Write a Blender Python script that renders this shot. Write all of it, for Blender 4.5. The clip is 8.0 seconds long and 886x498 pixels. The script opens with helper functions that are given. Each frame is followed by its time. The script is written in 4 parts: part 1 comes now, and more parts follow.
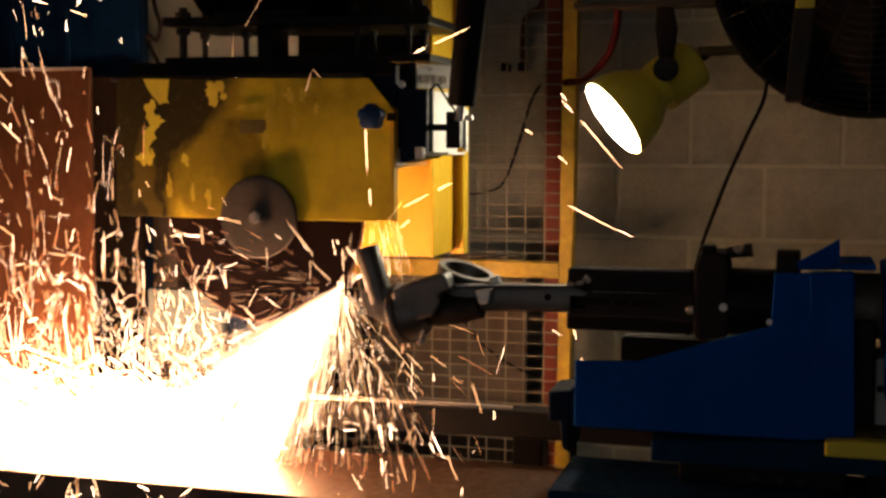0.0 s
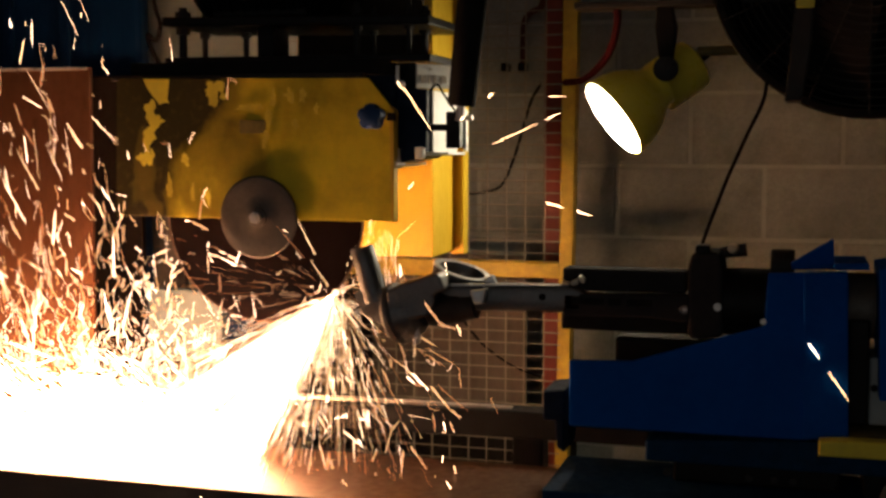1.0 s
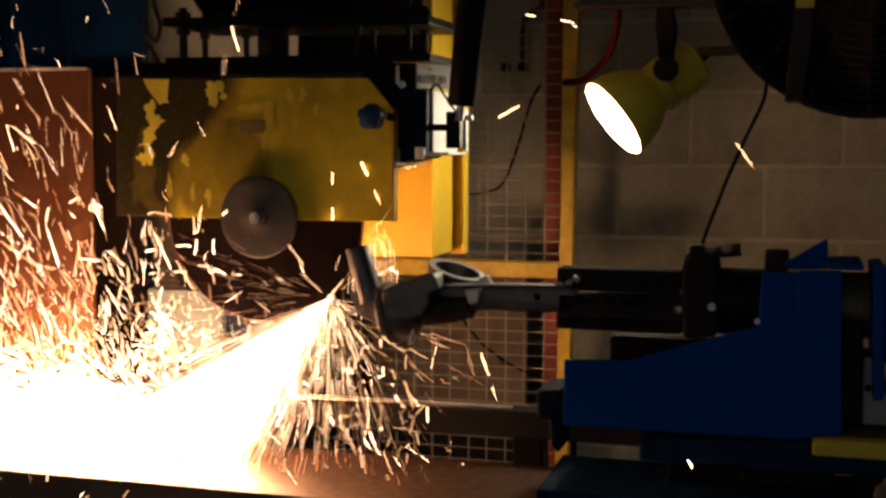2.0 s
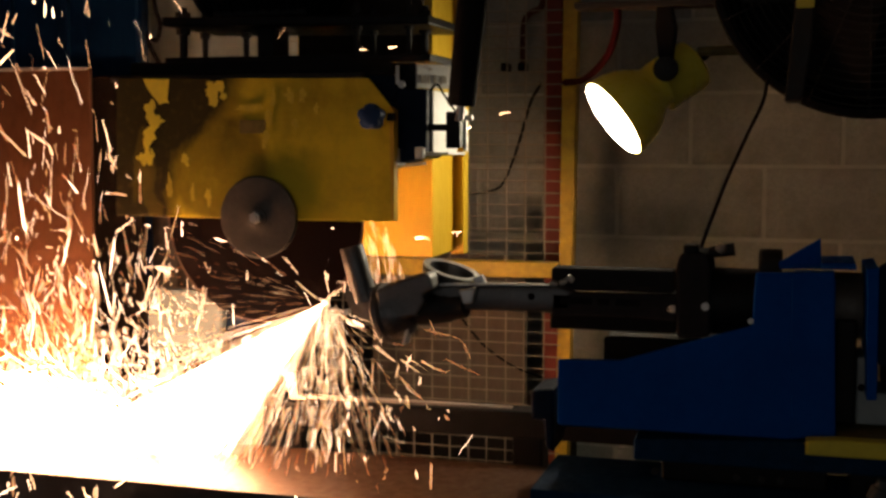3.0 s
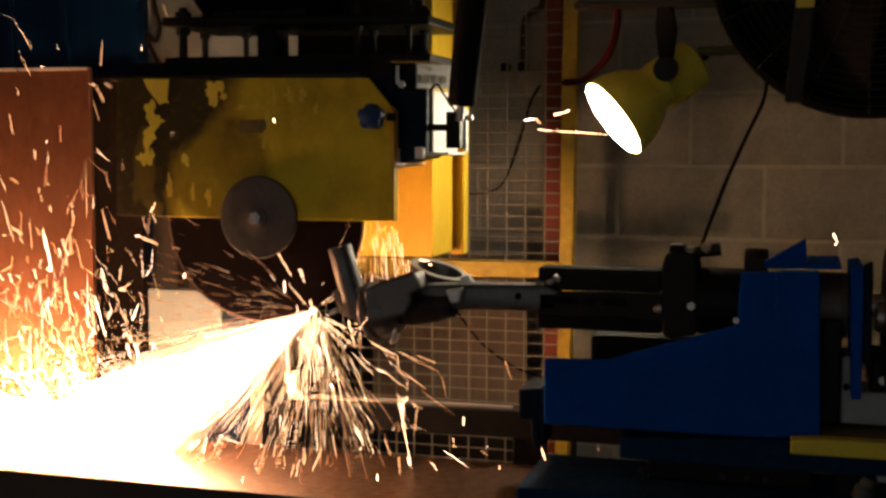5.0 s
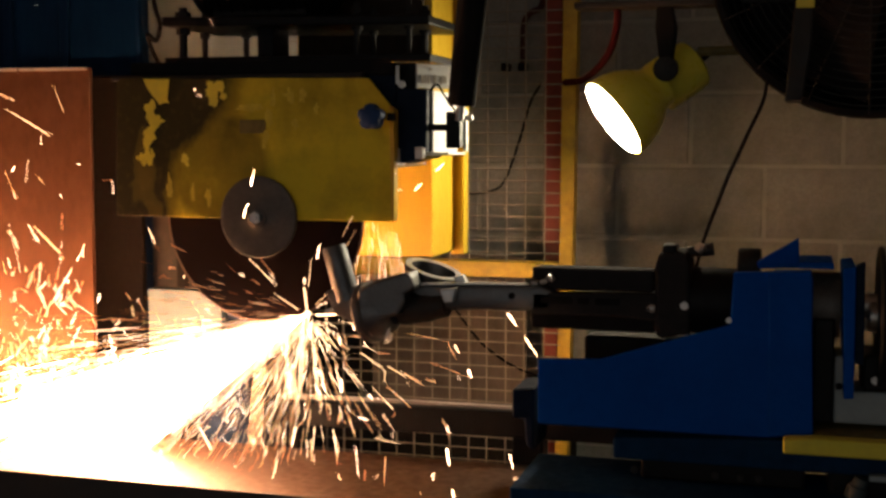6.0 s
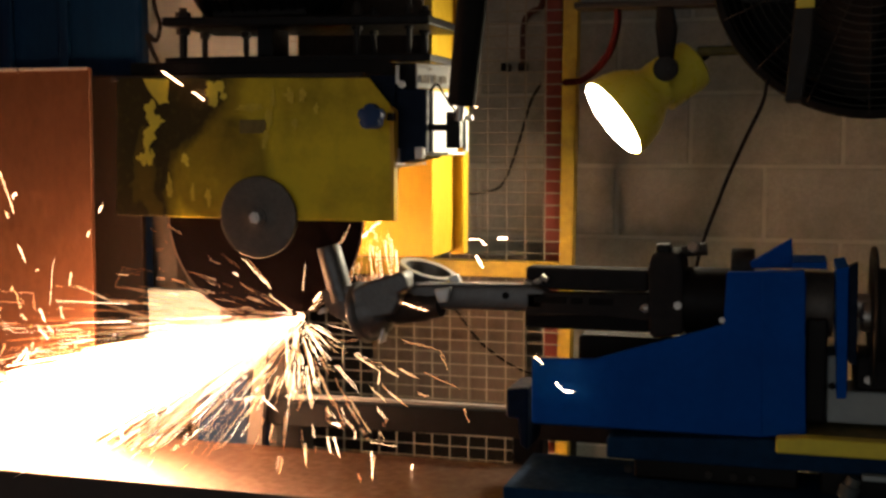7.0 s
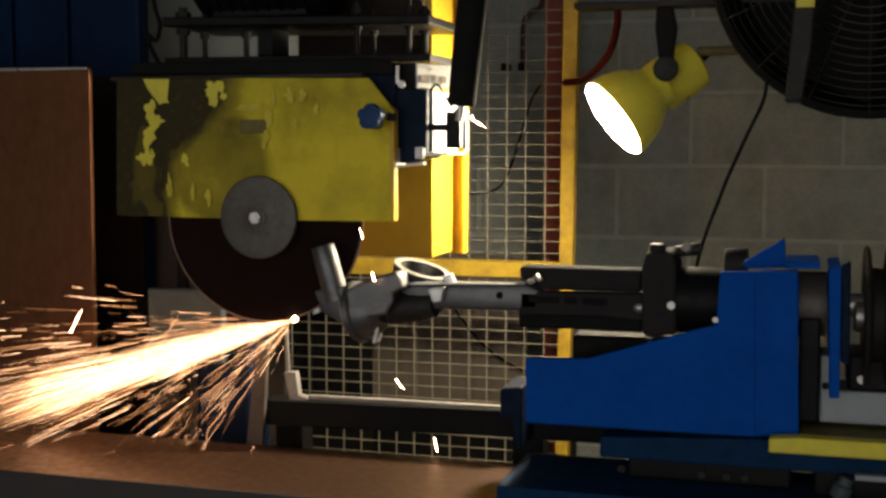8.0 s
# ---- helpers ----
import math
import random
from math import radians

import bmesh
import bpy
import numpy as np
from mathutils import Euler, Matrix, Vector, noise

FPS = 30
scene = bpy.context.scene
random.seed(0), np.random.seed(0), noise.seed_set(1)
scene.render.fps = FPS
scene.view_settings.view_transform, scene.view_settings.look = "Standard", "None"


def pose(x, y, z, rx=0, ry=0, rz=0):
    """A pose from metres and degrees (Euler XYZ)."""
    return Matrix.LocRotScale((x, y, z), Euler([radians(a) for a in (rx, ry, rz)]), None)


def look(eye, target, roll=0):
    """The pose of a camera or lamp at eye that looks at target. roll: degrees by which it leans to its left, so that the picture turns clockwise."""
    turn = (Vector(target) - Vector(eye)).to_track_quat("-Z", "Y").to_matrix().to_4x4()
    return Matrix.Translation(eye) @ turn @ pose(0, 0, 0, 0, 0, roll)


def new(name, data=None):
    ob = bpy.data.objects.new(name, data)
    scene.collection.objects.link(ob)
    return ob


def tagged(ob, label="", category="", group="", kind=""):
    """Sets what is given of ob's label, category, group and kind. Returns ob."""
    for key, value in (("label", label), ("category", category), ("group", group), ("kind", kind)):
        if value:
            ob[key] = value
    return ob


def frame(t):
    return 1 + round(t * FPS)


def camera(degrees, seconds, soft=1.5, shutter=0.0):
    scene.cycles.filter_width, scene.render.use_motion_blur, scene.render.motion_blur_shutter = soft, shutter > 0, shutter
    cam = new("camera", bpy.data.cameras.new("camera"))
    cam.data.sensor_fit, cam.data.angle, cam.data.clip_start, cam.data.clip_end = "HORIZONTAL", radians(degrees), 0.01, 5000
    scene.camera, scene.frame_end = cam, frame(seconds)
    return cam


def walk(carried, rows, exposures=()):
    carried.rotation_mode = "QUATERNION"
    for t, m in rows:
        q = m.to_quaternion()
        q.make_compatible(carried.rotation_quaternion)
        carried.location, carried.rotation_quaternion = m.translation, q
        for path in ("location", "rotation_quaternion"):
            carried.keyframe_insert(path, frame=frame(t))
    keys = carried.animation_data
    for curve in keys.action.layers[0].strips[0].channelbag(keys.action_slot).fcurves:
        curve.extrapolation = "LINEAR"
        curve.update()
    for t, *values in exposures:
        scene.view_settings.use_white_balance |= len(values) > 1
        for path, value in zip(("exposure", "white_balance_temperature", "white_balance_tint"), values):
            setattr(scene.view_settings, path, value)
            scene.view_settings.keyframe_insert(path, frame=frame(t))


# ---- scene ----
# Axes: x along the saw's feed rail, y from the camera into the machine, z up. The floor is z = 0.
cam = camera(40.0, 8.0, soft=2.9)
EYE = (0.0, 0.0, 1.5)
VIEW = pose(*EYE, 85.0, 0, 16.5)
walk(cam, [(0.0, VIEW), (8.0, VIEW)],
     exposures=[(0.0, -1.93), (1.5, -1.98), (3.0, -2.08), (3.5, -1.98), (4.5, -1.78), (6.0, -1.35), (7.0, -0.8), (7.5, -0.38), (7.8, 0.1), (7.9, 0.4), (8.0, 0.72)])

# ---- light: an added area fill in an unseen wall opening, one yellow spot lamp (built below) and the sparks themselves ----
world = bpy.data.worlds.new("hall")
scene.world = world
world.use_nodes = True
world.node_tree.nodes["Background"].inputs["Color"].default_value = (0.95, 1.0, 1.0, 1)
world.node_tree.nodes["Background"].inputs["Strength"].default_value = 0.03
# added fill lamp behind the camera; no real source is known there
fill_light = bpy.data.lights.new("added_fill", "AREA")
fill_light.shape, fill_light.size, fill_light.size_y = "RECTANGLE", 6.0, 3.0
fill_light.energy, fill_light.color = 45.0, (1.0, 0.965, 0.93)
new("added_fill", fill_light).matrix_world = look((-0.8, -3.02, 1.65), (-0.8, 0.0, 1.65))
SPARK_POWER = 320.0
LAMP_POWER = 185.0


# ---- materials ----
def nodes_of(name):
    m = bpy.data.materials.new(name)
    m.use_nodes = True
    nt = m.node_tree
    return m, nt, nt.nodes["Principled BSDF"]


def add(nt, kind, **values):
    n = nt.nodes.new(kind)
    for k, v in values.items():
        n.inputs[k].default_value = v
    return n


def ramp(nt, fac, stops):
    n = nt.nodes.new("ShaderNodeValToRGB")
    while len(n.color_ramp.elements) < len(stops):
        n.color_ramp.elements.new(0.5)
    for e, (p, col) in zip(n.color_ramp.elements, stops):
        e.position, e.color = p, (*col, 1)
    nt.links.new(fac, n.inputs["Fac"])
    return n.outputs["Color"]


def mix(nt, fac, a, b):
    n = nt.nodes.new("ShaderNodeMix")
    n.data_type = "RGBA"
    for sock, v in ((n.inputs[0], fac), (n.inputs[6], a), (n.inputs[7], b)):
        if isinstance(v, (int, float)):
            sock.default_value = v
        elif isinstance(v, tuple):
            sock.default_value = (*v, 1)
        else:
            nt.links.new(v, sock)
    return n.outputs[2]


def surface(name, base, worn, rough=0.5, metal=0.0, big=5.0, fine=60.0, amount=0.5, bump=0.15, streak=1.0, gloss=0.3):
    """Worn paint, steel or masonry: stains at one scale, grain at another, fine relief."""
    m, nt, bsdf = nodes_of(name)
    co = nt.nodes.new("ShaderNodeTexCoord")
    mp = nt.nodes.new("ShaderNodeMapping")
    mp.inputs["Scale"].default_value = (1, 1, 1 / streak)
    nt.links.new(co.outputs["Object"], mp.inputs["Vector"])
    n1 = add(nt, "ShaderNodeTexNoise", Scale=big, Detail=6.0, Roughness=0.65)
    n2 = add(nt, "ShaderNodeTexNoise", Scale=fine, Detail=4.0, Roughness=0.7)
    nt.links.new(mp.outputs[0], n1.inputs["Vector"])
    nt.links.new(mp.outputs[0], n2.inputs["Vector"])
    f1 = ramp(nt, n1.outputs["Fac"], [(0.42, (0, 0, 0)), (0.68, (amount, amount, amount))])
    f2 = ramp(nt, n2.outputs["Fac"], [(0.40, (0, 0, 0)), (0.75, (amount * 0.7,) * 3)])
    col = mix(nt, f2, mix(nt, f1, base, worn), worn)
    nt.links.new(col, bsdf.inputs["Base Color"])
    r = ramp(nt, n2.outputs["Fac"], [(0.3, (max(rough - 0.12, 0.05),) * 3), (0.75, (min(rough + 0.15, 1),) * 3)])
    nt.links.new(r, bsdf.inputs["Roughness"])
    bsdf.inputs["Metallic"].default_value = metal
    bsdf.inputs["Specular IOR Level"].default_value = gloss
    b = add(nt, "ShaderNodeBump", Strength=bump, Distance=0.004)
    nt.links.new(n2.outputs["Fac"], b.inputs["Height"])
    nt.links.new(b.outputs[0], bsdf.inputs["Normal"])
    return m


def guard_paint():
    """Yellow enamel under soot: a dark drift over one end, and a round patch of soot and painted shade."""
    m, nt, bsdf = nodes_of("sooty_yellow_paint")
    co = nt.nodes.new("ShaderNodeTexCoord")
    n1 = add(nt, "ShaderNodeTexNoise", Scale=6.0, Detail=8.0, Roughness=0.65)
    n2 = add(nt, "ShaderNodeTexNoise", Scale=70.0, Detail=4.0)
    sep = nt.nodes.new("ShaderNodeSeparateXYZ")
    nt.links.new(co.outputs["Object"], sep.inputs[0])
    for n in (n1, n2):
        nt.links.new(co.outputs["Object"], n.inputs["Vector"])
    n3 = add(nt, "ShaderNodeTexNoise", Scale=11.0, Detail=3.0, Roughness=0.5)
    flat = nt.nodes.new("ShaderNodeMapping")
    flat.inputs["Scale"].default_value = (1.0, 1.0, 0.7)
    nt.links.new(co.outputs["Object"], flat.inputs["Vector"])
    nt.links.new(flat.outputs[0], n3.inputs["Vector"])
    side = nt.nodes.new("ShaderNodeMapRange")
    nt.links.new(sep.outputs["X"], side.inputs["Value"])
    side.inputs["From Min"].default_value, side.inputs["From Max"].default_value = -0.02, -0.13
    reach = nt.nodes.new("ShaderNodeVectorMath")
    reach.operation = "DISTANCE"
    nt.links.new(co.outputs["Object"], reach.inputs[0])
    reach.inputs[1].default_value = (-0.012, 0.0, 0.012)
    curve = nt.nodes.new("ShaderNodeMapRange")
    ragged = nt.nodes.new("ShaderNodeMath")
    ragged.operation = "MULTIPLY_ADD"
    nt.links.new(n3.outputs["Fac"], ragged.inputs[0])
    ragged.inputs[1].default_value = 0.12
    nt.links.new(reach.outputs["Value"], ragged.inputs[2])
    nt.links.new(ragged.outputs[0], curve.inputs["Value"])
    curve.inputs["From Min"].default_value, curve.inputs["From Max"].default_value = 0.205, 0.280
    curve.inputs["To Max"].default_value = 1.15
    drift = nt.nodes.new("ShaderNodeMath")
    drift.operation = "MULTIPLY"
    nt.links.new(side.outputs[0], drift.inputs[0])
    nt.links.new(curve.outputs[0], drift.inputs[1])
    # round patch above the hub: soot, with the wheel's shade put into the colour
    ring = nt.nodes.new("ShaderNodeVectorMath")
    ring.operation = "DISTANCE"
    nt.links.new(co.outputs["Object"], ring.inputs[0])
    ring.inputs[1].default_value = (-0.086, 0.0, 0.09)
    disc = nt.nodes.new("ShaderNodeMapRange")
    nt.links.new(ring.outputs["Value"], disc.inputs["Value"])
    disc.inputs["From Min"].default_value, disc.inputs["From Max"].default_value = 0.116, 0.092
    disc.inputs["To Max"].default_value = 0.42
    top = nt.nodes.new("ShaderNodeMath")
    top.operation = "MAXIMUM"
    nt.links.new(drift.outputs[0], top.inputs[0])
    nt.links.new(disc.outputs[0], top.inputs[1])
    wob = nt.nodes.new("ShaderNodeMath")
    wob.operation = "MULTIPLY_ADD"
    nt.links.new(n1.outputs["Fac"], wob.inputs[0])
    wob.inputs[1].default_value = 1.15
    wob.inputs[2].default_value = -0.49
    # greasy film along the upper edge
    film = nt.nodes.new("ShaderNodeMapRange")
    nt.links.new(sep.outputs["Z"], film.inputs["Value"])
    film.inputs["From Min"].default_value, film.inputs["From Max"].default_value = 0.10, 0.25
    film.inputs["To Max"].default_value = 0.24
    grime = nt.nodes.new("ShaderNodeMath")
    grime.operation = "ADD"
    nt.links.new(film.outputs[0], grime.inputs[0])
    nt.links.new(wob.outputs[0], grime.inputs[1])
    total = nt.nodes.new("ShaderNodeMath")
    total.operation = "ADD"
    nt.links.new(top.outputs[0], total.inputs[0])
    nt.links.new(grime.outputs[0], total.inputs[1])
    f = ramp(nt, total.outputs[0], [(0.08, (0.10,) * 3), (0.42, (0.62,) * 3), (0.9, (0.985,) * 3)])
    wiped = ramp(nt, n3.outputs["Fac"], [(0.57, (0, 0, 0)), (0.60, (0.16,) * 3), (0.7, (0.24,) * 3)])
    col = mix(nt, wiped, mix(nt, f, (0.80, 0.64, 0.035), (0.022, 0.017, 0.006)), (0.36, 0.28, 0.03))
    g = ramp(nt, n2.outputs["Fac"], [(0.52, (0, 0, 0)), (0.85, (0.16,) * 3)])
    nt.links.new(mix(nt, g, col, (0.30, 0.24, 0.04)), bsdf.inputs["Base Color"])
    bsdf.inputs["Roughness"].default_value = 0.6
    bsdf.inputs["Specular IOR Level"].default_value = 0.15
    b = add(nt, "ShaderNodeBump", Strength=0.2, Distance=0.003)
    nt.links.new(n2.outputs["Fac"], b.inputs["Height"])
    nt.links.new(b.outputs[0], bsdf.inputs["Normal"])
    return m


def glow(name, stops, strength, sampled=True):
    """Hot particles: each island of the mesh has its own heat."""
    m = bpy.data.materials.new(name)
    m.use_nodes = True
    nt = m.node_tree
    nt.nodes.remove(nt.nodes["Principled BSDF"])
    em = nt.nodes.new("ShaderNodeEmission")
    geo = nt.nodes.new("ShaderNodeNewGeometry")
    nt.links.new(ramp(nt, geo.outputs["Random Per Island"], stops), em.inputs["Color"])
    em.inputs["Strength"].default_value = strength
    nt.links.new(em.outputs[0], nt.nodes["Material Output"].inputs["Surface"])
    if not sampled:
        m.cycles.emission_sampling = "NONE"
    return m


M_GUARD = guard_paint()
M_CHIP = surface("fresh_yellow_paint", (0.74, 0.64, 0.05), (0.55, 0.46, 0.06), 0.5, big=20)
M_SMEAR = surface("half_clean_yellow_paint", (0.66, 0.54, 0.04), (0.46, 0.37, 0.035), 0.55, big=30, amount=0.8)
M_YELLOW = surface("yellow_machine_paint", (0.62, 0.40, 0.025), (0.42, 0.26, 0.03), 0.42, big=4, amount=0.4, streak=3)
M_LAMPY = surface("yellow_lamp_enamel", (0.85, 0.72, 0.07), (0.7, 0.58, 0.06), 0.32, big=9, amount=0.4, bump=0.05, gloss=0.5)
M_FENCEY = surface("yellow_fence_paint", (0.55, 0.37, 0.03), (0.25, 0.15, 0.03), 0.5, big=18, amount=0.6)
M_WIRE = surface("galvanised_wire", (0.27, 0.25, 0.197), (0.155, 0.134, 0.095), 0.5, 0.1, big=14)
M_BLUE = surface("blue_machine_paint", (0.0005, 0.070, 0.37), (0.001, 0.048, 0.255), 0.6, big=5, amount=0.7, bump=0.06, gloss=0.05)
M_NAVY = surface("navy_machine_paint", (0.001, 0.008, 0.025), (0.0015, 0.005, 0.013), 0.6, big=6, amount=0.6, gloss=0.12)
M_COLUMN = surface("deep_blue_column_paint", (0.0006, 0.014, 0.050), (0.0006, 0.008, 0.028), 0.55, big=4, amount=0.8, streak=4, gloss=0.1)
M_BLACK = surface("black_oiled_steel", (0.0035, 0.0035, 0.004), (0.010, 0.0085, 0.0075), 0.5, 0.1, big=12, amount=0.7, gloss=0.14)
M_GRILLE = surface("dark_plated_wire", (0.02, 0.0185, 0.015), (0.011, 0.01, 0.0085), 0.22, 0.95, big=20, bump=0.02)
M_JAW = surface("grey_black_jaw_steel", (0.023, 0.0215, 0.022), (0.034, 0.031, 0.03), 0.85, 0.0, big=14, amount=0.7, gloss=0.03)
M_DARK = surface("dark_grimy_and_shaded_steel", (0.012, 0.0115, 0.0105), (0.03, 0.025, 0.02), 0.6, 0.1, big=10, amount=0.6)
M_STEEL = surface("machined_steel", (0.50, 0.48, 0.45), (0.3, 0.26, 0.22), 0.35, 0.8, big=20, amount=0.5)
M_CAST = surface("sand_cast_iron", (0.145, 0.144, 0.143), (0.085, 0.083, 0.081), 0.42, 0.75, big=16, fine=180, amount=0.5, bump=0.16)
M_STRIP = surface("pale_dusty_steel", (0.30, 0.285, 0.26), (0.17, 0.155, 0.14), 0.6, 0.1, big=12, amount=0.8)
M_CUT = surface("bright_cut_metal", (0.72, 0.72, 0.70), (0.5, 0.5, 0.48), 0.38, 0.5, big=40, bump=0.08)
M_DISC = surface("resin_grinding_disc", (0.0105, 0.0048, 0.0042), (0.018, 0.0085, 0.007), 0.85, 0.0, big=8, fine=240, amount=0.5, bump=0.25, gloss=0.06)
# pale tone with the spark light on the wheel's edge put in
M_RIMLIT = surface("lit_rim_tone", (0.24, 0.15, 0.11), (0.13, 0.08, 0.055), 0.7, big=14, amount=0.8)
M_FLANGE = surface("dusty_steel_flange", (0.105, 0.095, 0.082), (0.06, 0.054, 0.048), 0.5, 0.35, big=14, fine=120, amount=0.6)
M_RUST = surface("rust_brown_plate", (0.15, 0.064, 0.031), (0.085, 0.036, 0.018), 0.5, 0.9, big=4, fine=50, amount=0.6, bump=0.12, streak=2, gloss=0.1)
M_BENCH = surface("brown_bench_plate", (0.096, 0.049, 0.027), (0.06, 0.031, 0.017), 0.45, 0.7, big=5, fine=50, amount=0.6, bump=0.1, gloss=0.6)
M_SLATE = surface("brown_black_steel", (0.040, 0.038, 0.038), (0.055, 0.040, 0.034), 0.5, 0.1, big=6)
M_WHITE = surface("white_enamel", (0.78, 0.77, 0.74), (0.6, 0.57, 0.5), 0.45, big=14, amount=0.35, bump=0.05)
M_GREY = surface("pale_grey_panel", (0.32, 0.36, 0.36), (0.23, 0.265, 0.265), 0.6, big=6, amount=0.5)
M_BLOCK = surface("painted_concrete_block", (0.30, 0.325, 0.305), (0.17, 0.187, 0.172), 0.85, big=5, fine=120, amount=0.8, bump=0.5)
M_MORTAR = surface("mortar", (0.36, 0.38, 0.355), (0.25, 0.27, 0.25), 0.9, big=10, fine=140, bump=0.4)
M_FLOOR = surface("concrete_floor", (0.24, 0.23, 0.21), (0.13, 0.12, 0.11), 0.7, big=1.5, fine=40, amount=0.7, bump=0.2)
M_PIPE = surface("dark_red_pipe_paint", (0.07, 0.022, 0.016), (0.04, 0.016, 0.012), 0.6, big=10)
M_RED = surface("red_painted_steel", (0.20, 0.032, 0.02), (0.11, 0.025, 0.018), 0.5, big=10)
M_RUBBER = surface("black_rubber", (0.010, 0.010, 0.010), (0.018, 0.017, 0.016), 0.95, big=20, gloss=0.04)
M_HOSE = surface("red_rubber_hose", (0.036, 0.0022, 0.004), (0.022, 0.002, 0.003), 0.7, big=20, gloss=0.05)
M_INK = surface("faded_print", (0.42, 0.35, 0.26), (0.55, 0.48, 0.4), 0.6, big=30)
M_SCREEN = surface("grey_brown_screen", (0.085, 0.07, 0.056), (0.045, 0.038, 0.03), 0.75, big=6)
M_PANEL = surface("dull_grey_brown_paint", (0.15, 0.127, 0.102), (0.095, 0.079, 0.063), 0.8, big=4, fine=60, amount=0.7, streak=4)
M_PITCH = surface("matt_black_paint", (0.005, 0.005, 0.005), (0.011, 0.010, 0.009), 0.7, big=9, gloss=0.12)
M_OLIVE = surface("dull_olive_yellow", (0.16, 0.13, 0.03), (0.07, 0.06, 0.025), 0.6, big=9, amount=0.8)
M_KNOB = surface("dark_blue_plastic", (0.008, 0.045, 0.15), (0.006, 0.025, 0.07), 0.6, big=30)
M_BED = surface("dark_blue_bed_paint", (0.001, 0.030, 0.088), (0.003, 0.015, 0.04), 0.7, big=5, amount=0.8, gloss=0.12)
M_BOX = surface("blue_grey_box_paint", (0.060, 0.076, 0.078), (0.038, 0.050, 0.052), 0.6, big=8)
M_SOOT = surface("sooty_plate", (0.012, 0.0078, 0.0052), (0.007, 0.005, 0.004), 0.75, big=6, gloss=0.1)
M_COVER = surface("brown_black_cover", (0.022, 0.014, 0.008), (0.012, 0.009, 0.007), 0.7, big=6)
M_BULB = glow("lamp_glass_lit", [(0.0, (1.0, 0.86, 0.62)), (1.0, (1.0, 0.86, 0.62))], LAMP_POWER)
HEAT = [(0.0, (1.0, 0.36, 0.125)), (0.55, (1.0, 0.47, 0.22)), (1.0, (1.0, 0.60, 0.36))]
M_STREAM = glow("white_hot_sparks", HEAT, SPARK_POWER)
M_EMBER = glow("cooling_sparks", [(0.0, (0.05, 0.018, 0.006)), (0.4, (0.28, 0.12, 0.045)), (0.75, (0.8, 0.39, 0.18)), (1.0, (1.0, 0.58, 0.33))], 6.0, False)
M_SPARK = glow("flying_sparks", [(0.0, (0.015, 0.005, 0.002)), (0.4, (0.10, 0.04, 0.014)), (0.75, (0.45, 0.21, 0.10)), (1.0, (1.0, 0.55, 0.32))], 60.0, False)
M_REBOUND = glow("rebounding_sparks", [(0.0, (0.05, 0.02, 0.008)), (0.35, (0.28, 0.125, 0.055)), (0.65, (0.75, 0.38, 0.19)), (1.0, (1.0, 0.60, 0.38))], 90.0, False)
M_SHOWER = glow("falling_sparks", [(0.0, (0.03, 0.011, 0.004)), (0.4, (0.28, 0.14, 0.065)), (0.75, (0.75, 0.41, 0.2)), (1.0, (1.0, 0.60, 0.34))], 52.0, False)
M_MELT = glow("glowing_cut", [(0.0, (1.0, 0.7, 0.4)), (1.0, (1.0, 0.7, 0.4))], 14.0)

# ---- mesh tools ----
ORIGIN = {}


def thing(name, at, label, category, group="", kind=""):
    e = new(name)
    e.empty_display_size = 0.05
    e.location = at
    ORIGIN[e] = Vector(at)
    return tagged(e, label, category, group, kind)


def part(name, bm, material, parent=None, label="", at=None, smooth=False):
    """Links a bmesh built in world metres as one mesh object, under a thing or a part; at: its own pivot."""
    base = ORIGIN[parent] if parent else Vector((0, 0, 0))
    pivot = Vector(at) if at else base
    bmesh.ops.translate(bm, verts=bm.verts, vec=-pivot)
    bmesh.ops.recalc_face_normals(bm, faces=bm.faces)
    me = bpy.data.meshes.new(name)
    bm.to_mesh(me)
    bm.free()
    me.materials.append(material)
    if smooth:
        me.shade_smooth()
        me.set_sharp_from_angle(angle=radians(38))
    ob = new(name, me)
    ob.location = pivot - base
    if parent:
        ob.parent = parent
    ORIGIN[ob] = pivot
    return tagged(ob, label)


def whole(name, bm, material, at, label, category, group="", kind="", smooth=False):
    return tagged(part(name, bm, material, None, label, at, smooth), label, category, group, kind)


def bevel(bm, edges, w, seg=2):
    if w > 0:
        bmesh.ops.bevel(bm, geom=edges, offset=w, segments=seg, affect="EDGES", profile=0.5)


def box(x0, x1, y0, y1, z0, z1, w=0.002, bm=None):
    b = bmesh.new()
    bmesh.ops.create_cube(b, size=1, matrix=Matrix.Translation(((x0 + x1) / 2, (y0 + y1) / 2, (z0 + z1) / 2)) @ Matrix.Diagonal((abs(x1 - x0), abs(y1 - y0), abs(z1 - z0), 1)))
    bevel(b, b.edges[:], w)
    return join(bm, b)


def join(bm, b):
    if bm is None:
        return b
    me = bpy.data.meshes.new("t")
    b.to_mesh(me)
    b.free()
    bm.from_mesh(me)
    bpy.data.meshes.remove(me)
    return bm


def prism(outline, y0, y1, w=0.002, bm=None):
    """A plate with the outline (x, z), from y0 to y1."""
    b = bmesh.new()
    f = b.faces.new([b.verts.new((x, y0, z)) for x, z in outline])
    r = bmesh.ops.extrude_face_region(b, geom=[f])
    bmesh.ops.translate(b, verts=[v for v in r["geom"] if isinstance(v, bmesh.types.BMVert)], vec=(0, y1 - y0, 0))
    bmesh.ops.recalc_face_normals(b, faces=b.faces)
    bevel(b, b.edges[:], w)
    return join(bm, b)


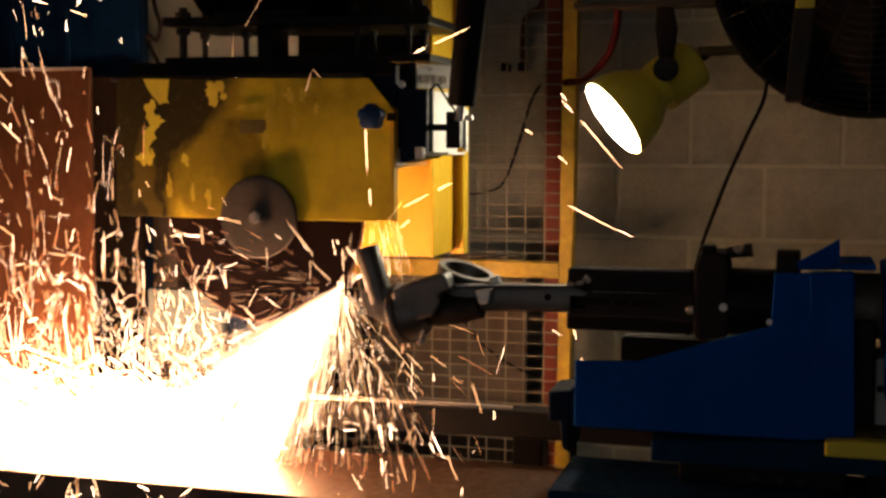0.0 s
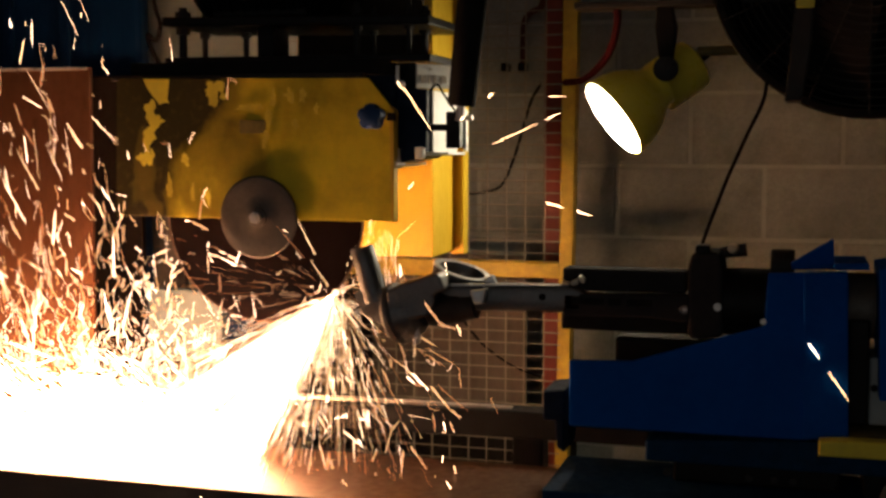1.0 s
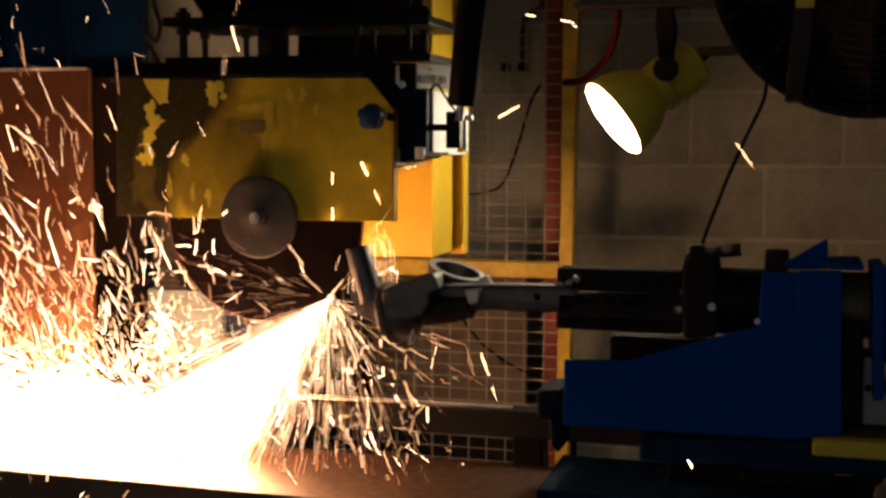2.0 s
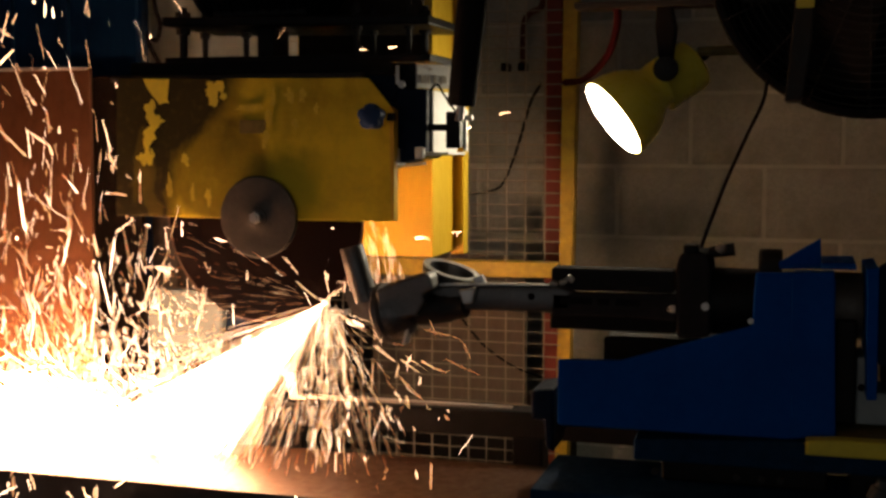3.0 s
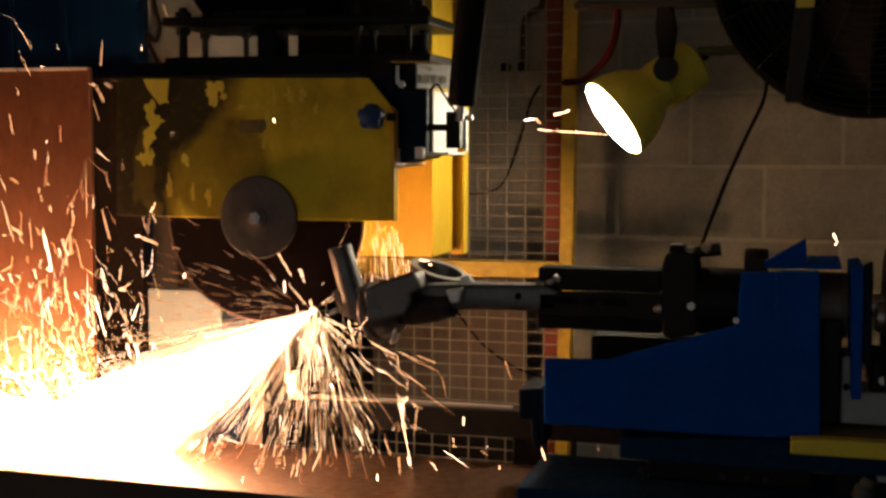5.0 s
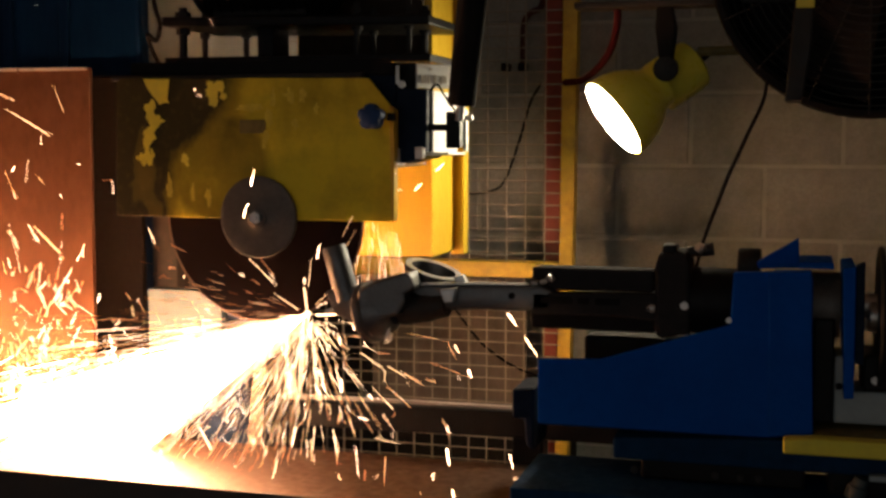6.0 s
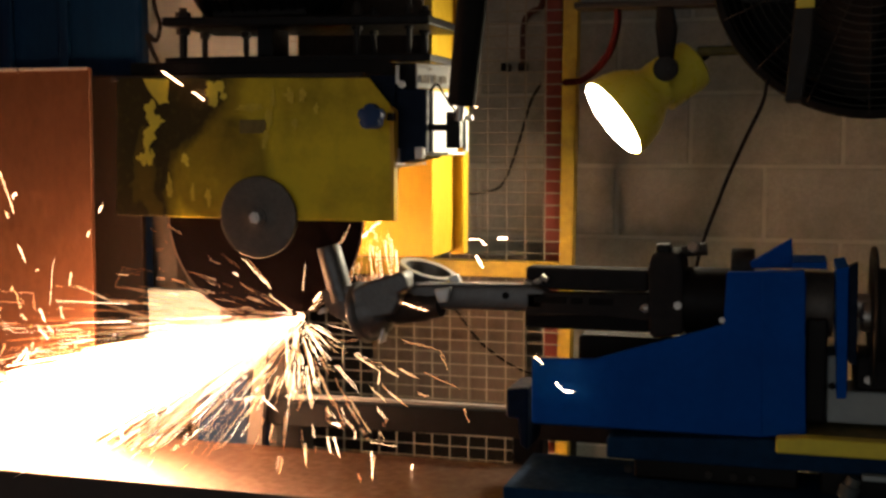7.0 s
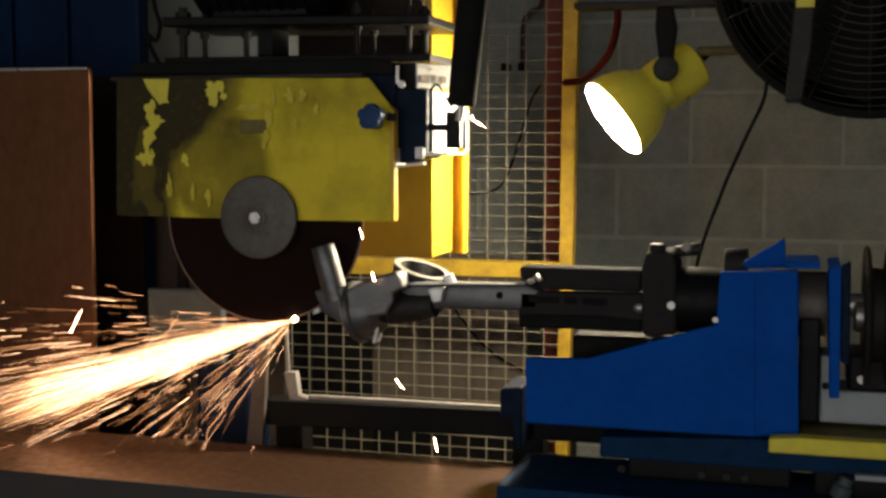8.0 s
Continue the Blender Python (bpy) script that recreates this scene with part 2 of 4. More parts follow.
def cyl(p0, p1, r0, r1=None, seg=28, w=0.0, bm=None):
    p0, p1 = Vector(p0), Vector(p1)
    r1 = r0 if r1 is None else r1
    b = bmesh.new()
    turn = (p1 - p0).to_track_quat("Z", "Y").to_matrix().to_4x4()
    bmesh.ops.create_cone(b, cap_ends=True, segments=seg, radius1=r0, radius2=r1, depth=(p1 - p0).length,
                          matrix=Matrix.Translation((p0 + p1) / 2) @ turn)
    if w:
        bevel(b, [e for e in b.edges if any(len(f.verts) > 4 for f in e.link_faces)], w)
    return join(bm, b)


def lathe(p0, way, profile, seg=36, bm=None, caps=True):
    """Turns (distance along way, radius) pairs about the line from p0."""
    p0, way = Vector(p0), Vector(way).normalized()
    u = way.orthogonal().normalized()
    v = way.cross(u)
    b = bmesh.new()
    rings = []
    for d, r in profile:
        rings.append([b.verts.new(p0 + way * d + (u * math.cos(k * math.tau / seg) + v * math.sin(k * math.tau / seg)) * max(r, 1e-4)) for k in range(seg)])
    for a, c in zip(rings, rings[1:]):
        for k in range(seg):
            b.faces.new((a[k], a[(k + 1) % seg], c[(k + 1) % seg], c[k]))
    if caps:
        b.faces.new(rings[0][::-1])
        b.faces.new(rings[-1])
    return join(bm, b)


def hose(points, r, seg=10, steps=8, bm=None):
    """A round cable through the points, smoothed."""
    pts = [Vector(p) for p in points]
    pts = [pts[0] * 2 - pts[1]] + pts + [pts[-1] * 2 - pts[-2]]
    line = []
    for i in range(1, len(pts) - 2):
        a, b0, c, d = pts[i - 1:i + 3]
        for k in range(steps):
            t = k / steps
            line.append(0.5 * ((2 * b0) + (c - a) * t + (2 * a - 5 * b0 + 4 * c - d) * t * t + (3 * b0 - a - 3 * c + d) * t ** 3))
    line.append(pts[-2])
    b = bmesh.new()
    rings = []
    up = Vector((0.3, 1, 0.1))
    for i, p in enumerate(line):
        way = (line[min(i + 1, len(line) - 1)] - line[max(i - 1, 0)]).normalized()
        u = way.cross(up).normalized()
        v = way.cross(u)
        rings.append([b.verts.new(p + (u * math.cos(k * math.tau / seg) + v * math.sin(k * math.tau / seg)) * r) for k in range(seg)])
    for a, c in zip(rings, rings[1:]):
        for k in range(seg):
            b.faces.new((a[k], a[(k + 1) % seg], c[(k + 1) % seg], c[k]))
    b.faces.new(rings[0][::-1])
    b.faces.new(rings[-1])
    return join(bm, b)


def hexbolt(p, way, r, h, bm=None):
    p, way = Vector(p), Vector(way).normalized()
    bm = cyl(p, p + way * h, r, r, 6, 0.0, bm)
    return cyl(p + way * h * 0.9, p + way * h * 1.25, r * 0.55, r * 0.5, 12, 0, bm)


def needles(rng, count, make, seg=3, bent=0.0):
    """One mesh of thin hot streaks; make(rng) gives the two ends and the radius."""
    verts, faces = [], []
    strokes = []
    for _ in range(count):
        a, b, r = make(rng)
        a, b = Vector(a), Vector(b)
        strokes.append((a, b, r))
        if rng.random() < bent:
            # a burst: the spark breaks and one piece turns aside
            L = (b - a).length
            strokes.append((b, b + ((b - a).normalized() + Vector((rng.gauss(0, 0.9), rng.gauss(0, 0.4), rng.gauss(-0.3, 0.9)))).normalized() * L * rng.uniform(0.3, 0.9), r * 0.8))
    for a, b, r in strokes:
        way = (b - a).normalized()
        u = way.orthogonal().normalized() * r
        v = way.cross(u)
        i = len(verts)
        verts += [a, b]
        for f, g in ((0.10, 0.85), (0.78, 0.62)):
            m = a.lerp(b, f)
            verts += [m + (u * math.cos(k * math.tau / seg) + v * math.sin(k * math.tau / seg)) * g for k in range(seg)]
        for k in range(seg):
            p, q = i + 2 + k, i + 2 + (k + 1) % seg
            faces += [(i, q, p), (i + 1, p + seg, q + seg), (p, q, q + seg, p + seg)]
    me = bpy.data.meshes.new("sparks")
    me.from_pydata(verts, [], faces)
    return me


# ---- setting ----
WALL_Y = 3.42


def setting():
    whole("floor", box(-6, 4, -3, 3.7, -0.15, 0.0, 0), M_FLOOR, (0, 0, 0), "grey stained concrete workshop floor", "floor", kind="structure")
    wall = whole("wall_back", box(-6, 4, WALL_Y + 0.0025, WALL_Y + 0.2, 0.0, 3.6, 0), M_MORTAR, (-1, WALL_Y, 0),
                 "grey painted concrete block wall of the workshop", "wall", kind="structure")
    # side walls and ceiling are unseen, added to enclose the hall
    whole("wall_side", box(-6.2, -6.0, -3, 3.7, 0, 3.6, 0), M_BLOCK, (-6, 0, 0), "plain grey concrete side wall", "wall", kind="structure")
    whole("wall_far_side", box(4.0, 4.2, -3.2, 3.7, 0, 3.6, 0), M_BLOCK, (4, 0, 0), "plain grey concrete side wall", "wall", kind="structure")
    # unseen wall behind the camera; its opening is made up for the fill
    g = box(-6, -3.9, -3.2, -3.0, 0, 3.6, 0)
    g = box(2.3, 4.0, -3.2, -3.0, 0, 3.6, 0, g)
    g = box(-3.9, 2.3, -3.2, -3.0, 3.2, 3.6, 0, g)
    whole("wall_opening", g, M_BLOCK, (0, -3.1, 0), "unseen plain grey wall with an opening added for the fill light", "wall", kind="structure")
    whole("ceiling", box(-6.2, 4.2, -3.2, 3.7, 3.6, 3.75, 0), M_FLOOR, (0, 0, 3.6), "plain grey concrete hall ceiling", "ceiling", kind="structure")
    # blocks of 0.39 x 0.19 m with 10 mm joints, in running bond
    b = box(-0.195, 0.195, -0.006, 0.03, -0.095, 0.095, 0.004)
    me = bpy.data.meshes.new("block")
    b.to_mesh(me)
    b.free()
    me.materials.append(M_BLOCK)
    rng = random.Random(4)
    for j in range(-5, 7):
        z = 1.535 + 0.2 * j
        for i in range(-5, 4):
            ob = new("block", me)
            ob.parent = wall
            ob.location = (-0.102 + 0.4 * i + (0.2 if j % 2 else 0.0) + 1, 0.006 + rng.uniform(-0.001, 0.001), z)
    return wall


def fence():
    f = thing("safety_fence", (-0.7, 2.98, 0), "yellow framed wire mesh safety fence before the wall", "fence")
    Y = 2.98
    # leaning post and a middle rail
    part("post", prism([(-0.572, 1.902), (-0.534, 1.901), (-0.543, 1.196), (-0.554, 0.577), (-0.554, 0.0), (-0.586, 0.0), (-0.586, 0.574), (-0.577, 1.195)], Y - 0.02, Y + 0.02, 0.003), M_FENCEY, f)
    part("post", prism([(-1.369, 1.932), (-1.320, 1.931), (-1.338, 0.508), (-1.338, 0.0), (-1.388, 0.0), (-1.388, 0.504)], Y - 0.02, Y + 0.02, 0.003), M_FENCEY, f)
    part("middle_rail", prism([(-1.362, 1.203), (-0.576, 1.203), (-0.575, 1.164), (-1.363, 1.157)], Y - 0.026, Y + 0.018, 0.003), M_FENCEY, f)
    part("bottom_rail", box(-1.370, -0.575, Y - 0.018, Y + 0.018, 0.595, 0.636, 0.003), M_FENCEY, f)
    # an upper and a lower mesh panel: one upright and one level wire each, repeated
    def panel(z0, z1, x_last, count, z_top, step):
        x0, x1 = -1.346, -0.571
        up = bpy.data.meshes.new("upright_wire")
        b = cyl((0, 0, z0), (0, 0, z1), 0.0018, seg=6)
        b.to_mesh(up)
        b.free()
        up.materials.append(M_WIRE)
        level = bpy.data.meshes.new("level_wire")
        b = cyl((x0, 0, 0), (x1, 0, 0), 0.0015, seg=6)
        b.to_mesh(level)
        b.free()
        level.materials.append(M_WIRE)
        rng = random.Random(count)
        for k in range(count):
            ob = new("upright_wire", up)
            ob.parent = f
            ob.location = (x_last - 0.0485 * k + 0.7 + rng.uniform(-0.0008, 0.0008), -0.0255, 0)
        z = z_top
        while z > z0 + 0.004:
            ob = new("level_wire", level)
            ob.parent = f
            ob.location = (0.7, -0.0288, z + rng.uniform(-0.0007, 0.0007))
            z -= step

    panel(1.203, 1.935, -0.6135, 15, 1.9095, 0.0297)
    panel(0.640, 1.160, -0.6140, 15, 1.1509, 0.0306)
    ORIGIN[f] = Vector((0, 0, 0))
    # red column behind the fence
    whole("red_column", box(-0.651, -0.605, 3.12, 3.18, 0, 2.6, 0.004), M_RED, (-0.630, 3.15, 0), "dull red square steel column behind the mesh", "column")


def bench():
    z = 0.90
    t = thing("catch_bench", (-1.0, 2.0, 0), "brown steel catch bench with a sooty dark front", "workbench")
    part("top_plate", box(-2.6, -0.345, 1.873, 2.18, z - 0.012, z, 0.002), M_BENCH, t)
    part("front_panel", box(-2.6, -0.30, 1.862, 1.872, 0.10, z + 0.003, 0.002), M_SLATE, t, "sooty brown-black steel front")
    part("rear_panel", box(-2.6, -0.345, 2.16, 2.178, 0.10, z - 0.013, 0.002), M_SLATE, t)
    for x in (-2.5, -0.62):
        for y in (1.91, 2.11):
            part("leg", box(x - 0.03, x + 0.03, y - 0.03, y + 0.03, 0, z - 0.013, 0.003), M_SLATE, t)


def backplate():
    p = thing("spark_shield", (-1.5, 2.25, 0), "rust brown steel spark shield standing behind the bench", "shield")
    part("plate", prism([(-3.2, 1.661), (-1.428, 1.656), (-1.432, 0.976), (-1.432, 0.0), (-3.2, 0.0)], 2.235, 2.247, 0.002), M_RUST, p)
    # light along the plate's top edge, put in as a pale steel strip
    part("edge_strip", prism([(-3.2, 1.662 + 0.001), (-1.431, 1.656), (-1.431, 1.650), (-3.2, 1.654)], 2.228, 2.2345, 0.001), M_STEEL, p, "pale strip for the light on the top edge")
    # dark blue machine column behind
    c = thing("machine_column", (-1.5, 2.6, 0), "deep blue ribbed steel machine column", "machine column")
    part("column", box(-1.982, -1.493, 2.55, 2.6, 0, 2.6, 0.01), M_COLUMN, c)
    for px in (-1.841, -1.688):
        part("rib", box(px - 0.012, px + 0.012, 2.535, 2.549, 0.1, 2.5, 0.003), M_COLUMN, c)
    part("lower_cover", box(-1.98, -1.476, 2.515, 2.533, 0.05, 1.655, 0.004), M_SOOT, c, "sooty black lower cover plate")
    part("cable", hose([(-1.456, 2.545, 1.854), (-1.446, 2.545, 1.803), (-1.436, 2.545, 1.770), (-1.447, 2.545, 1.735), (-1.468, 2.545, 1.749), (-1.457, 2.545, 1.712), (-1.431, 2.545, 1.666)], 0.005), M_RUBBER, c, "black hanging cable")
    # pale panel far behind the saw
    pp = thing("pale_panel", (-1.471, 2.95, 0), "pale grey painted steel panel behind the saw", "panel")
    part("sheet", box(-1.749, -1.246, 2.95, 2.965, 1.429, 2.6, 0.003), M_GREY, pp)
    part("post", box(-1.505, -1.471, 2.966, 3.0, 0.0, 2.5, 0.003), M_DARK, pp)
    for px in (-1.701, -1.344):
        part("seam_strip", box(px - 0.008, px + 0.008, 2.945, 2.9495, 1.436, 2.58, 0.001), M_GREY, pp)
    ds = thing("dark_screen", (-1.555, 2.66, 0), "dark brown steel screen behind the bench", "screen")
    part("screen_sheet", box(-1.731, -1.182, 2.66, 2.67, 0.0, 1.394, 0.002), M_SCREEN, ds)
    for px in (-1.699, -1.446):
        part("screen_post", box(px - 0.012, px + 0.012, 2.64, 2.659, 0.0, 1.401, 0.003), M_COVER, ds)
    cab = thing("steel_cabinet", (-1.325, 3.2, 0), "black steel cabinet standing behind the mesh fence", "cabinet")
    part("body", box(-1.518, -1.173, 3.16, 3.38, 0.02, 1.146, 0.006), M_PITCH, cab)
    for px in (-1.329,):
        part("door_edge", box(px - 0.006, px + 0.006, 3.15, 3.1595, 0.06, 1.133, 0.001), M_BLACK, cab)
    rp = thing("back_panel", (-0.9, 3.25, 0), "dull grey-brown steel panel behind the lower mesh", "panel")
    part("panel_sheet", box(-1.209, -0.724, 3.250, 3.262, 0.735, 1.19, 0.003), M_PANEL, rp)
    # plain black from the floor up to the panel's lower edge
    part("lower_sheet", box(-1.209, -0.640, 3.250, 3.27, 0.0, 0.734, 0.003), M_PITCH, rp, "black lower sheet")
    for px in (-1.045, -0.887):
        part("panel_seam", box(px - 0.006, px + 0.006, 3.246, 3.2495, 0.74, 1.18, 0.001), M_PANEL, rp)
    # low black block before the foot of the wall
    whole("plinth", box(-1.225, -0.606, 3.3, 3.40, 0.0, 0.681, 0.006), M_PITCH, (-0.950, 3.35, 0), "low black block along the foot of the wall", "plinth", kind="structure")
    whole("brown_post", prism([(-1.032, 1.107), (-1.008, 1.108), (-1.022, 0.902), (-1.022, 0), (-1.057, 0), (-1.057, 0.9)], 2.182, 2.197, 0.002), M_SCREEN, (-1.04, 2.19, 0), "grey-brown steel post behind the bench", "post")


setting()
fence()
bench()
backplate()


# ---- the cut-off saw ----
HUB = (-0.966, 2.1, 1.362)
WHEEL_R = 0.198


def saw():
    s = thing("cutoff_saw", (HUB[0], 2.2, 0), "yellow sooty cut-off saw head with dark abrasive wheel", "saw")
    hx, hy, hz = HUB
    # guard: front plate with a clipped corner, shell behind it
    YG = 2.07
    guard = part("guard", prism([(-1.264, 1.615), (-1.254, 1.623), (-0.752, 1.615), (-0.712, 1.567), (-0.709, 1.358), (-0.899, 1.357), (-1.170, 1.359), (-1.229, 1.359), (-1.271, 1.360)],
                                YG, YG + 0.006, 0.0015), M_GUARD, s, "yellow guard plate, sooty and chipped", at=(hx, YG, hz))
    part("end_flange", prism([(-0.712, 1.565), (-0.703, 1.557), (-0.703, 1.359), (-0.709, 1.359)], YG - 0.005, YG + 0.018, 0.001), M_YELLOW, guard)
    part("guard_rear", prism([(-1.275, 1.626), (-0.754, 1.618), (-0.744, 1.365), (-1.269, 1.362)], 2.14, 2.146, 0.001), M_DARK, guard)
    part("guard_top", box(-1.282, -0.766, YG + 0.007, 2.14, 1.617, 1.626, 0.002), M_DARK, guard)
    part("name_plate", box(-1.006, -0.953, YG - 0.0025, YG - 0.0005, 1.517, 1.542, 0.0008), M_OLIVE, guard)
    # bare yellow patches where soot has flaked away, slightly proud
    rng = random.Random(11)

    def flake(cx, cz, w, h, n=26, paint=M_CHIP):
        lift = 0.0004 + 0.00012 * len(guard.children)
        ph = rng.uniform(0, 9)
        pts = []
        for k in range(n):
            a = k * math.tau / n
            q = 0.85 + 0.75 * noise.noise(Vector((1.5 * math.cos(a) + ph, 1.5 * math.sin(a), ph))) + 0.25 * noise.noise(Vector((5 * math.cos(a) + ph, 5 * math.sin(a), ph)))
            pts.append((cx + w * q * math.cos(a), min(cz + h * q * math.sin(a), 1.6125 + 0.0002 * k)))
        part("flaked_patch", prism(pts[::-1], YG - lift - 0.0006, YG - lift, 0), paint, guard)

    part("flaked_patch", prism([(-1.205, 1.620), (-1.196, 1.601), (-1.189, 1.592), (-1.171, 1.571), (-1.162, 1.575), (-1.151, 1.574), (-1.155, 1.581), (-1.150, 1.619)][::-1], YG - 0.0022, YG - 0.0016, 0), M_CHIP, guard)
    for (cx, cz), w, h in (((-1.190, 1.558), 0.015, 0.018), ((-1.182, 1.539), 0.018, 0.010), ((-1.193, 1.518), 0.012, 0.016),
                           ((-1.199, 1.490), 0.008, 0.024), ((-1.211, 1.469), 0.010, 0.008), ((-1.190, 1.473), 0.005, 0.012), ((-1.066, 1.612), 0.007, 0.010), ((-1.044, 1.609), 0.007, 0.011), ((-1.056, 1.597), 0.017, 0.011), ((-1.058, 1.580), 0.014, 0.012), ((-1.038, 1.584), 0.008, 0.005),
                           ((-1.118, 1.467), 0.010, 0.010)):
        flake(cx, cz, w * 1.05, h * 1.2)
    # thin smears of paint wiped half clean
    for (cx, cz), w, h in (((-0.985, 1.563), 0.030, 0.007), ((-0.937, 1.580), 0.008, 0.016), ((-0.905, 1.586), 0.012, 0.013), ((-0.878, 1.584), 0.007, 0.013), ((-0.945, 1.545), 0.008, 0.022),
                           ((-0.893, 1.535), 0.006, 0.012), ((-0.852, 1.560), 0.005, 0.010), ((-0.953, 1.505), 0.007, 0.018), ((-1.153, 1.420), 0.007, 0.022), ((-1.103, 1.405), 0.005, 0.016), ((-1.072, 1.398), 0.007, 0.014)):
        flake(cx, cz, w, h, 26, M_SMEAR)
    # clamp knob with five lobes on a threaded stud
    kx, kz = (-0.732, 1.545)
    knob = part("knob", cyl((kx, 2.012, kz), (kx, 2.045, kz), 0.018, 0.02, 20, 0.004), M_KNOB, s, "blue plastic clamp knob", smooth=True)
    for k in range(5):
        a = k * math.tau / 5 + 0.3
        part("lobe", cyl((kx + 0.012 * math.cos(a), 2.014, kz + 0.012 * math.sin(a)), (kx + 0.012 * math.cos(a), 2.043, kz + 0.012 * math.sin(a)), 0.0115, 0.0115, 12, 0.003), M_KNOB, knob, smooth=True)
    part("stud", cyl((kx, 2.045, kz), (kx + 0.004, 2.07, kz), 0.006, seg=10), M_STEEL, s)
    part("stud_bar", box(kx + 0.02, kx + 0.034, 2.05, 2.064, kz - 0.007, kz + 0.007, 0.002), M_BLACK, s)
    # wheel: blade, flange and nut turn together
    blade = part("abrasive_wheel", lathe((hx, hy - 0.014, hz), (0, -1, 0), [(0, WHEEL_R), (0.001, WHEEL_R + 0.0004), (0.004, WHEEL_R + 0.0002), (0.005, WHEEL_R - 0.0006)], 96), M_DISC, s, "dark brown resin abrasive wheel", at=(hx, hy, hz))
    # thin pale ring painted as the lit edge of the wheel
    part("lit_rim", lathe((hx, hy - 0.0188, hz), (0, -1, 0), [(0, WHEEL_R - 0.0028), (0, WHEEL_R + 0.0009), (0.0006, WHEEL_R + 0.0006), (0.0008, WHEEL_R - 0.0024)], 96, caps=False), M_RIMLIT, blade, "pale ring for the light on the wheel's rim")
    part("flange", lathe((hx, hy + 0.006, hz), (0, -1, 0), [(0, 0.05), (0.040, 0.05), (0.041, 0.0757), (0.048, 0.0765), (0.050, 0.075), (0.051, 0.070), (0.050, 0.045), (0.051, 0.024), (0.052, 0.02)], 64), M_FLANGE, blade, "dusty steel clamping flange", smooth=True)
    part("washer", lathe((hx, hy - 0.046, hz), (0, -1, 0), [(0, 0.019), (0.003, 0.019), (0.004, 0.016)], 24), M_FLANGE, blade, smooth=True)
    part("nut", hexbolt((hx, hy - 0.050, hz), (0, -1, 0), 0.0115, 0.009), M_STEEL, blade)
    part("spindle", cyl((hx, hy + 0.013, hz), (hx, 2.45, hz), 0.022, seg=20), M_STEEL, s)
    # beam above the guard
    part("beam", prism([(-1.245, 1.652), (-0.755, 1.652), (-0.711, 1.643), (-0.711, 1.621), (-1.246, 1.630)], 2.09, 2.118, 0.003), M_PITCH, s)
    part("top_plate", prism([(-1.193, 1.664), (-0.655, 1.661), (-0.655, 1.647), (-1.194, 1.650)], 2.13, 2.36, 0.002), M_BLACK, s)
    part("upper_plate", prism([(-1.215, 1.745), (-0.667, 1.734), (-0.667, 1.717), (-1.215, 1.727)], 2.16, 2.4, 0.003), M_BLACK, s)
    for px, r, y in ((-1.190, 0.008, 2.2), (-1.194, 0.006, 2.3), (-1.101, 0.006, 2.3), (-0.822, 0.006, 2.2), (-0.824, 0.005, 2.3), (-0.718, 0.005, 2.2), (-0.718, 0.007, 2.3)):
        rod = part("tie_rod", cyl((px, y, 1.660), (px, y, 1.766), r, seg=14), M_DARK, s)
        part("nut", cyl((px, y, 1.743), (px, y, 1.757), r * 1.9, seg=6), M_DARK, rod)
        part("lower_nut", cyl((px, y, 1.713), (px, y, 1.725), r * 1.7, seg=6), M_DARK, rod)
    # added plate, hidden behind the beam, that keeps spark light from rising
    part("light_baffle", box(-1.251, -0.784, 2.12, 2.44, 1.629, 1.639, 0.002), M_BLACK, s)
    part("riser_post", box(-1.040, -1.006, 2.22, 2.3, 1.668, 1.740, 0.003), M_BLACK, s)
    # drive motor on top, belt housing behind, standing on a column behind the wheel
    mx, mz = (-1.021, 1.839)
    motor = part("motor", lathe((mx - 0.15, 2.25, mz), (1, 0, 0), [(0, 0.05), (0.01, 0.085), (0.03, 0.1), (0.26, 0.1), (0.28, 0.085), (0.3, 0.04)], 40), M_BLACK, s, "black drive motor", smooth=True)
    for k in range(9):
        part("cooling_fin", lathe((mx - 0.11 + k * 0.026, 2.25, mz), (1, 0, 0), [(0, 0.1), (0.0, 0.106), (0.004, 0.106), (0.004, 0.1)], 40), M_BLACK, motor)
    part("motor_foot", box(mx - 0.1, mx + 0.1, 2.19, 2.34, 1.742, mz - 0.08, 0.004), M_BLACK, s)
    part("column", box(-1.241, -1.117, 2.32, 2.43, 0.0, 1.659, 0.008), M_NAVY, s)
    part("junction_box", box(-1.335, -1.162, 2.29, 2.318, 1.036, 1.191, 0.004), M_BOX, s, "pale grey junction box")
    # blue end bracket
    b = part("end_bracket", prism([(-0.767, 1.645), (-0.712, 1.644), (-0.712, 1.459), (-0.719, 1.459), (-0.718, 1.554), (-0.729, 1.568), (-0.771, 1.616)], 2.10, 2.125, 0.002), M_NAVY, s, "navy blue end bracket")
    part("bracket_box", prism([(-0.711, 1.597), (-0.652, 1.596), (-0.653, 1.473), (-0.711, 1.461)], 2.10, 2.2, 0.003), M_NAVY, b)
    part("bracket_back", box(-0.714, -0.680, 2.126, 2.14, 1.595, 1.644, 0.002), M_BLACK, b)
    part("angle_strip", prism([(-0.709, 1.638), (-0.703, 1.638), (-0.703, 1.604), (-0.709, 1.604)], 2.094, 2.0995, 0.0005), M_STEEL, b)
    part("screw", hexbolt((-0.698, 2.0985, 1.604), (0, -1, 0), 0.007, 0.005), M_STEEL, b)
    # label plate with faded print
    lx, lz0, lz1 = -0.674, 1.598, 1.642
    turn = Matrix.Translation((lx, 2.11, 0)) @ Matrix.Rotation(radians(60), 4, "Z")
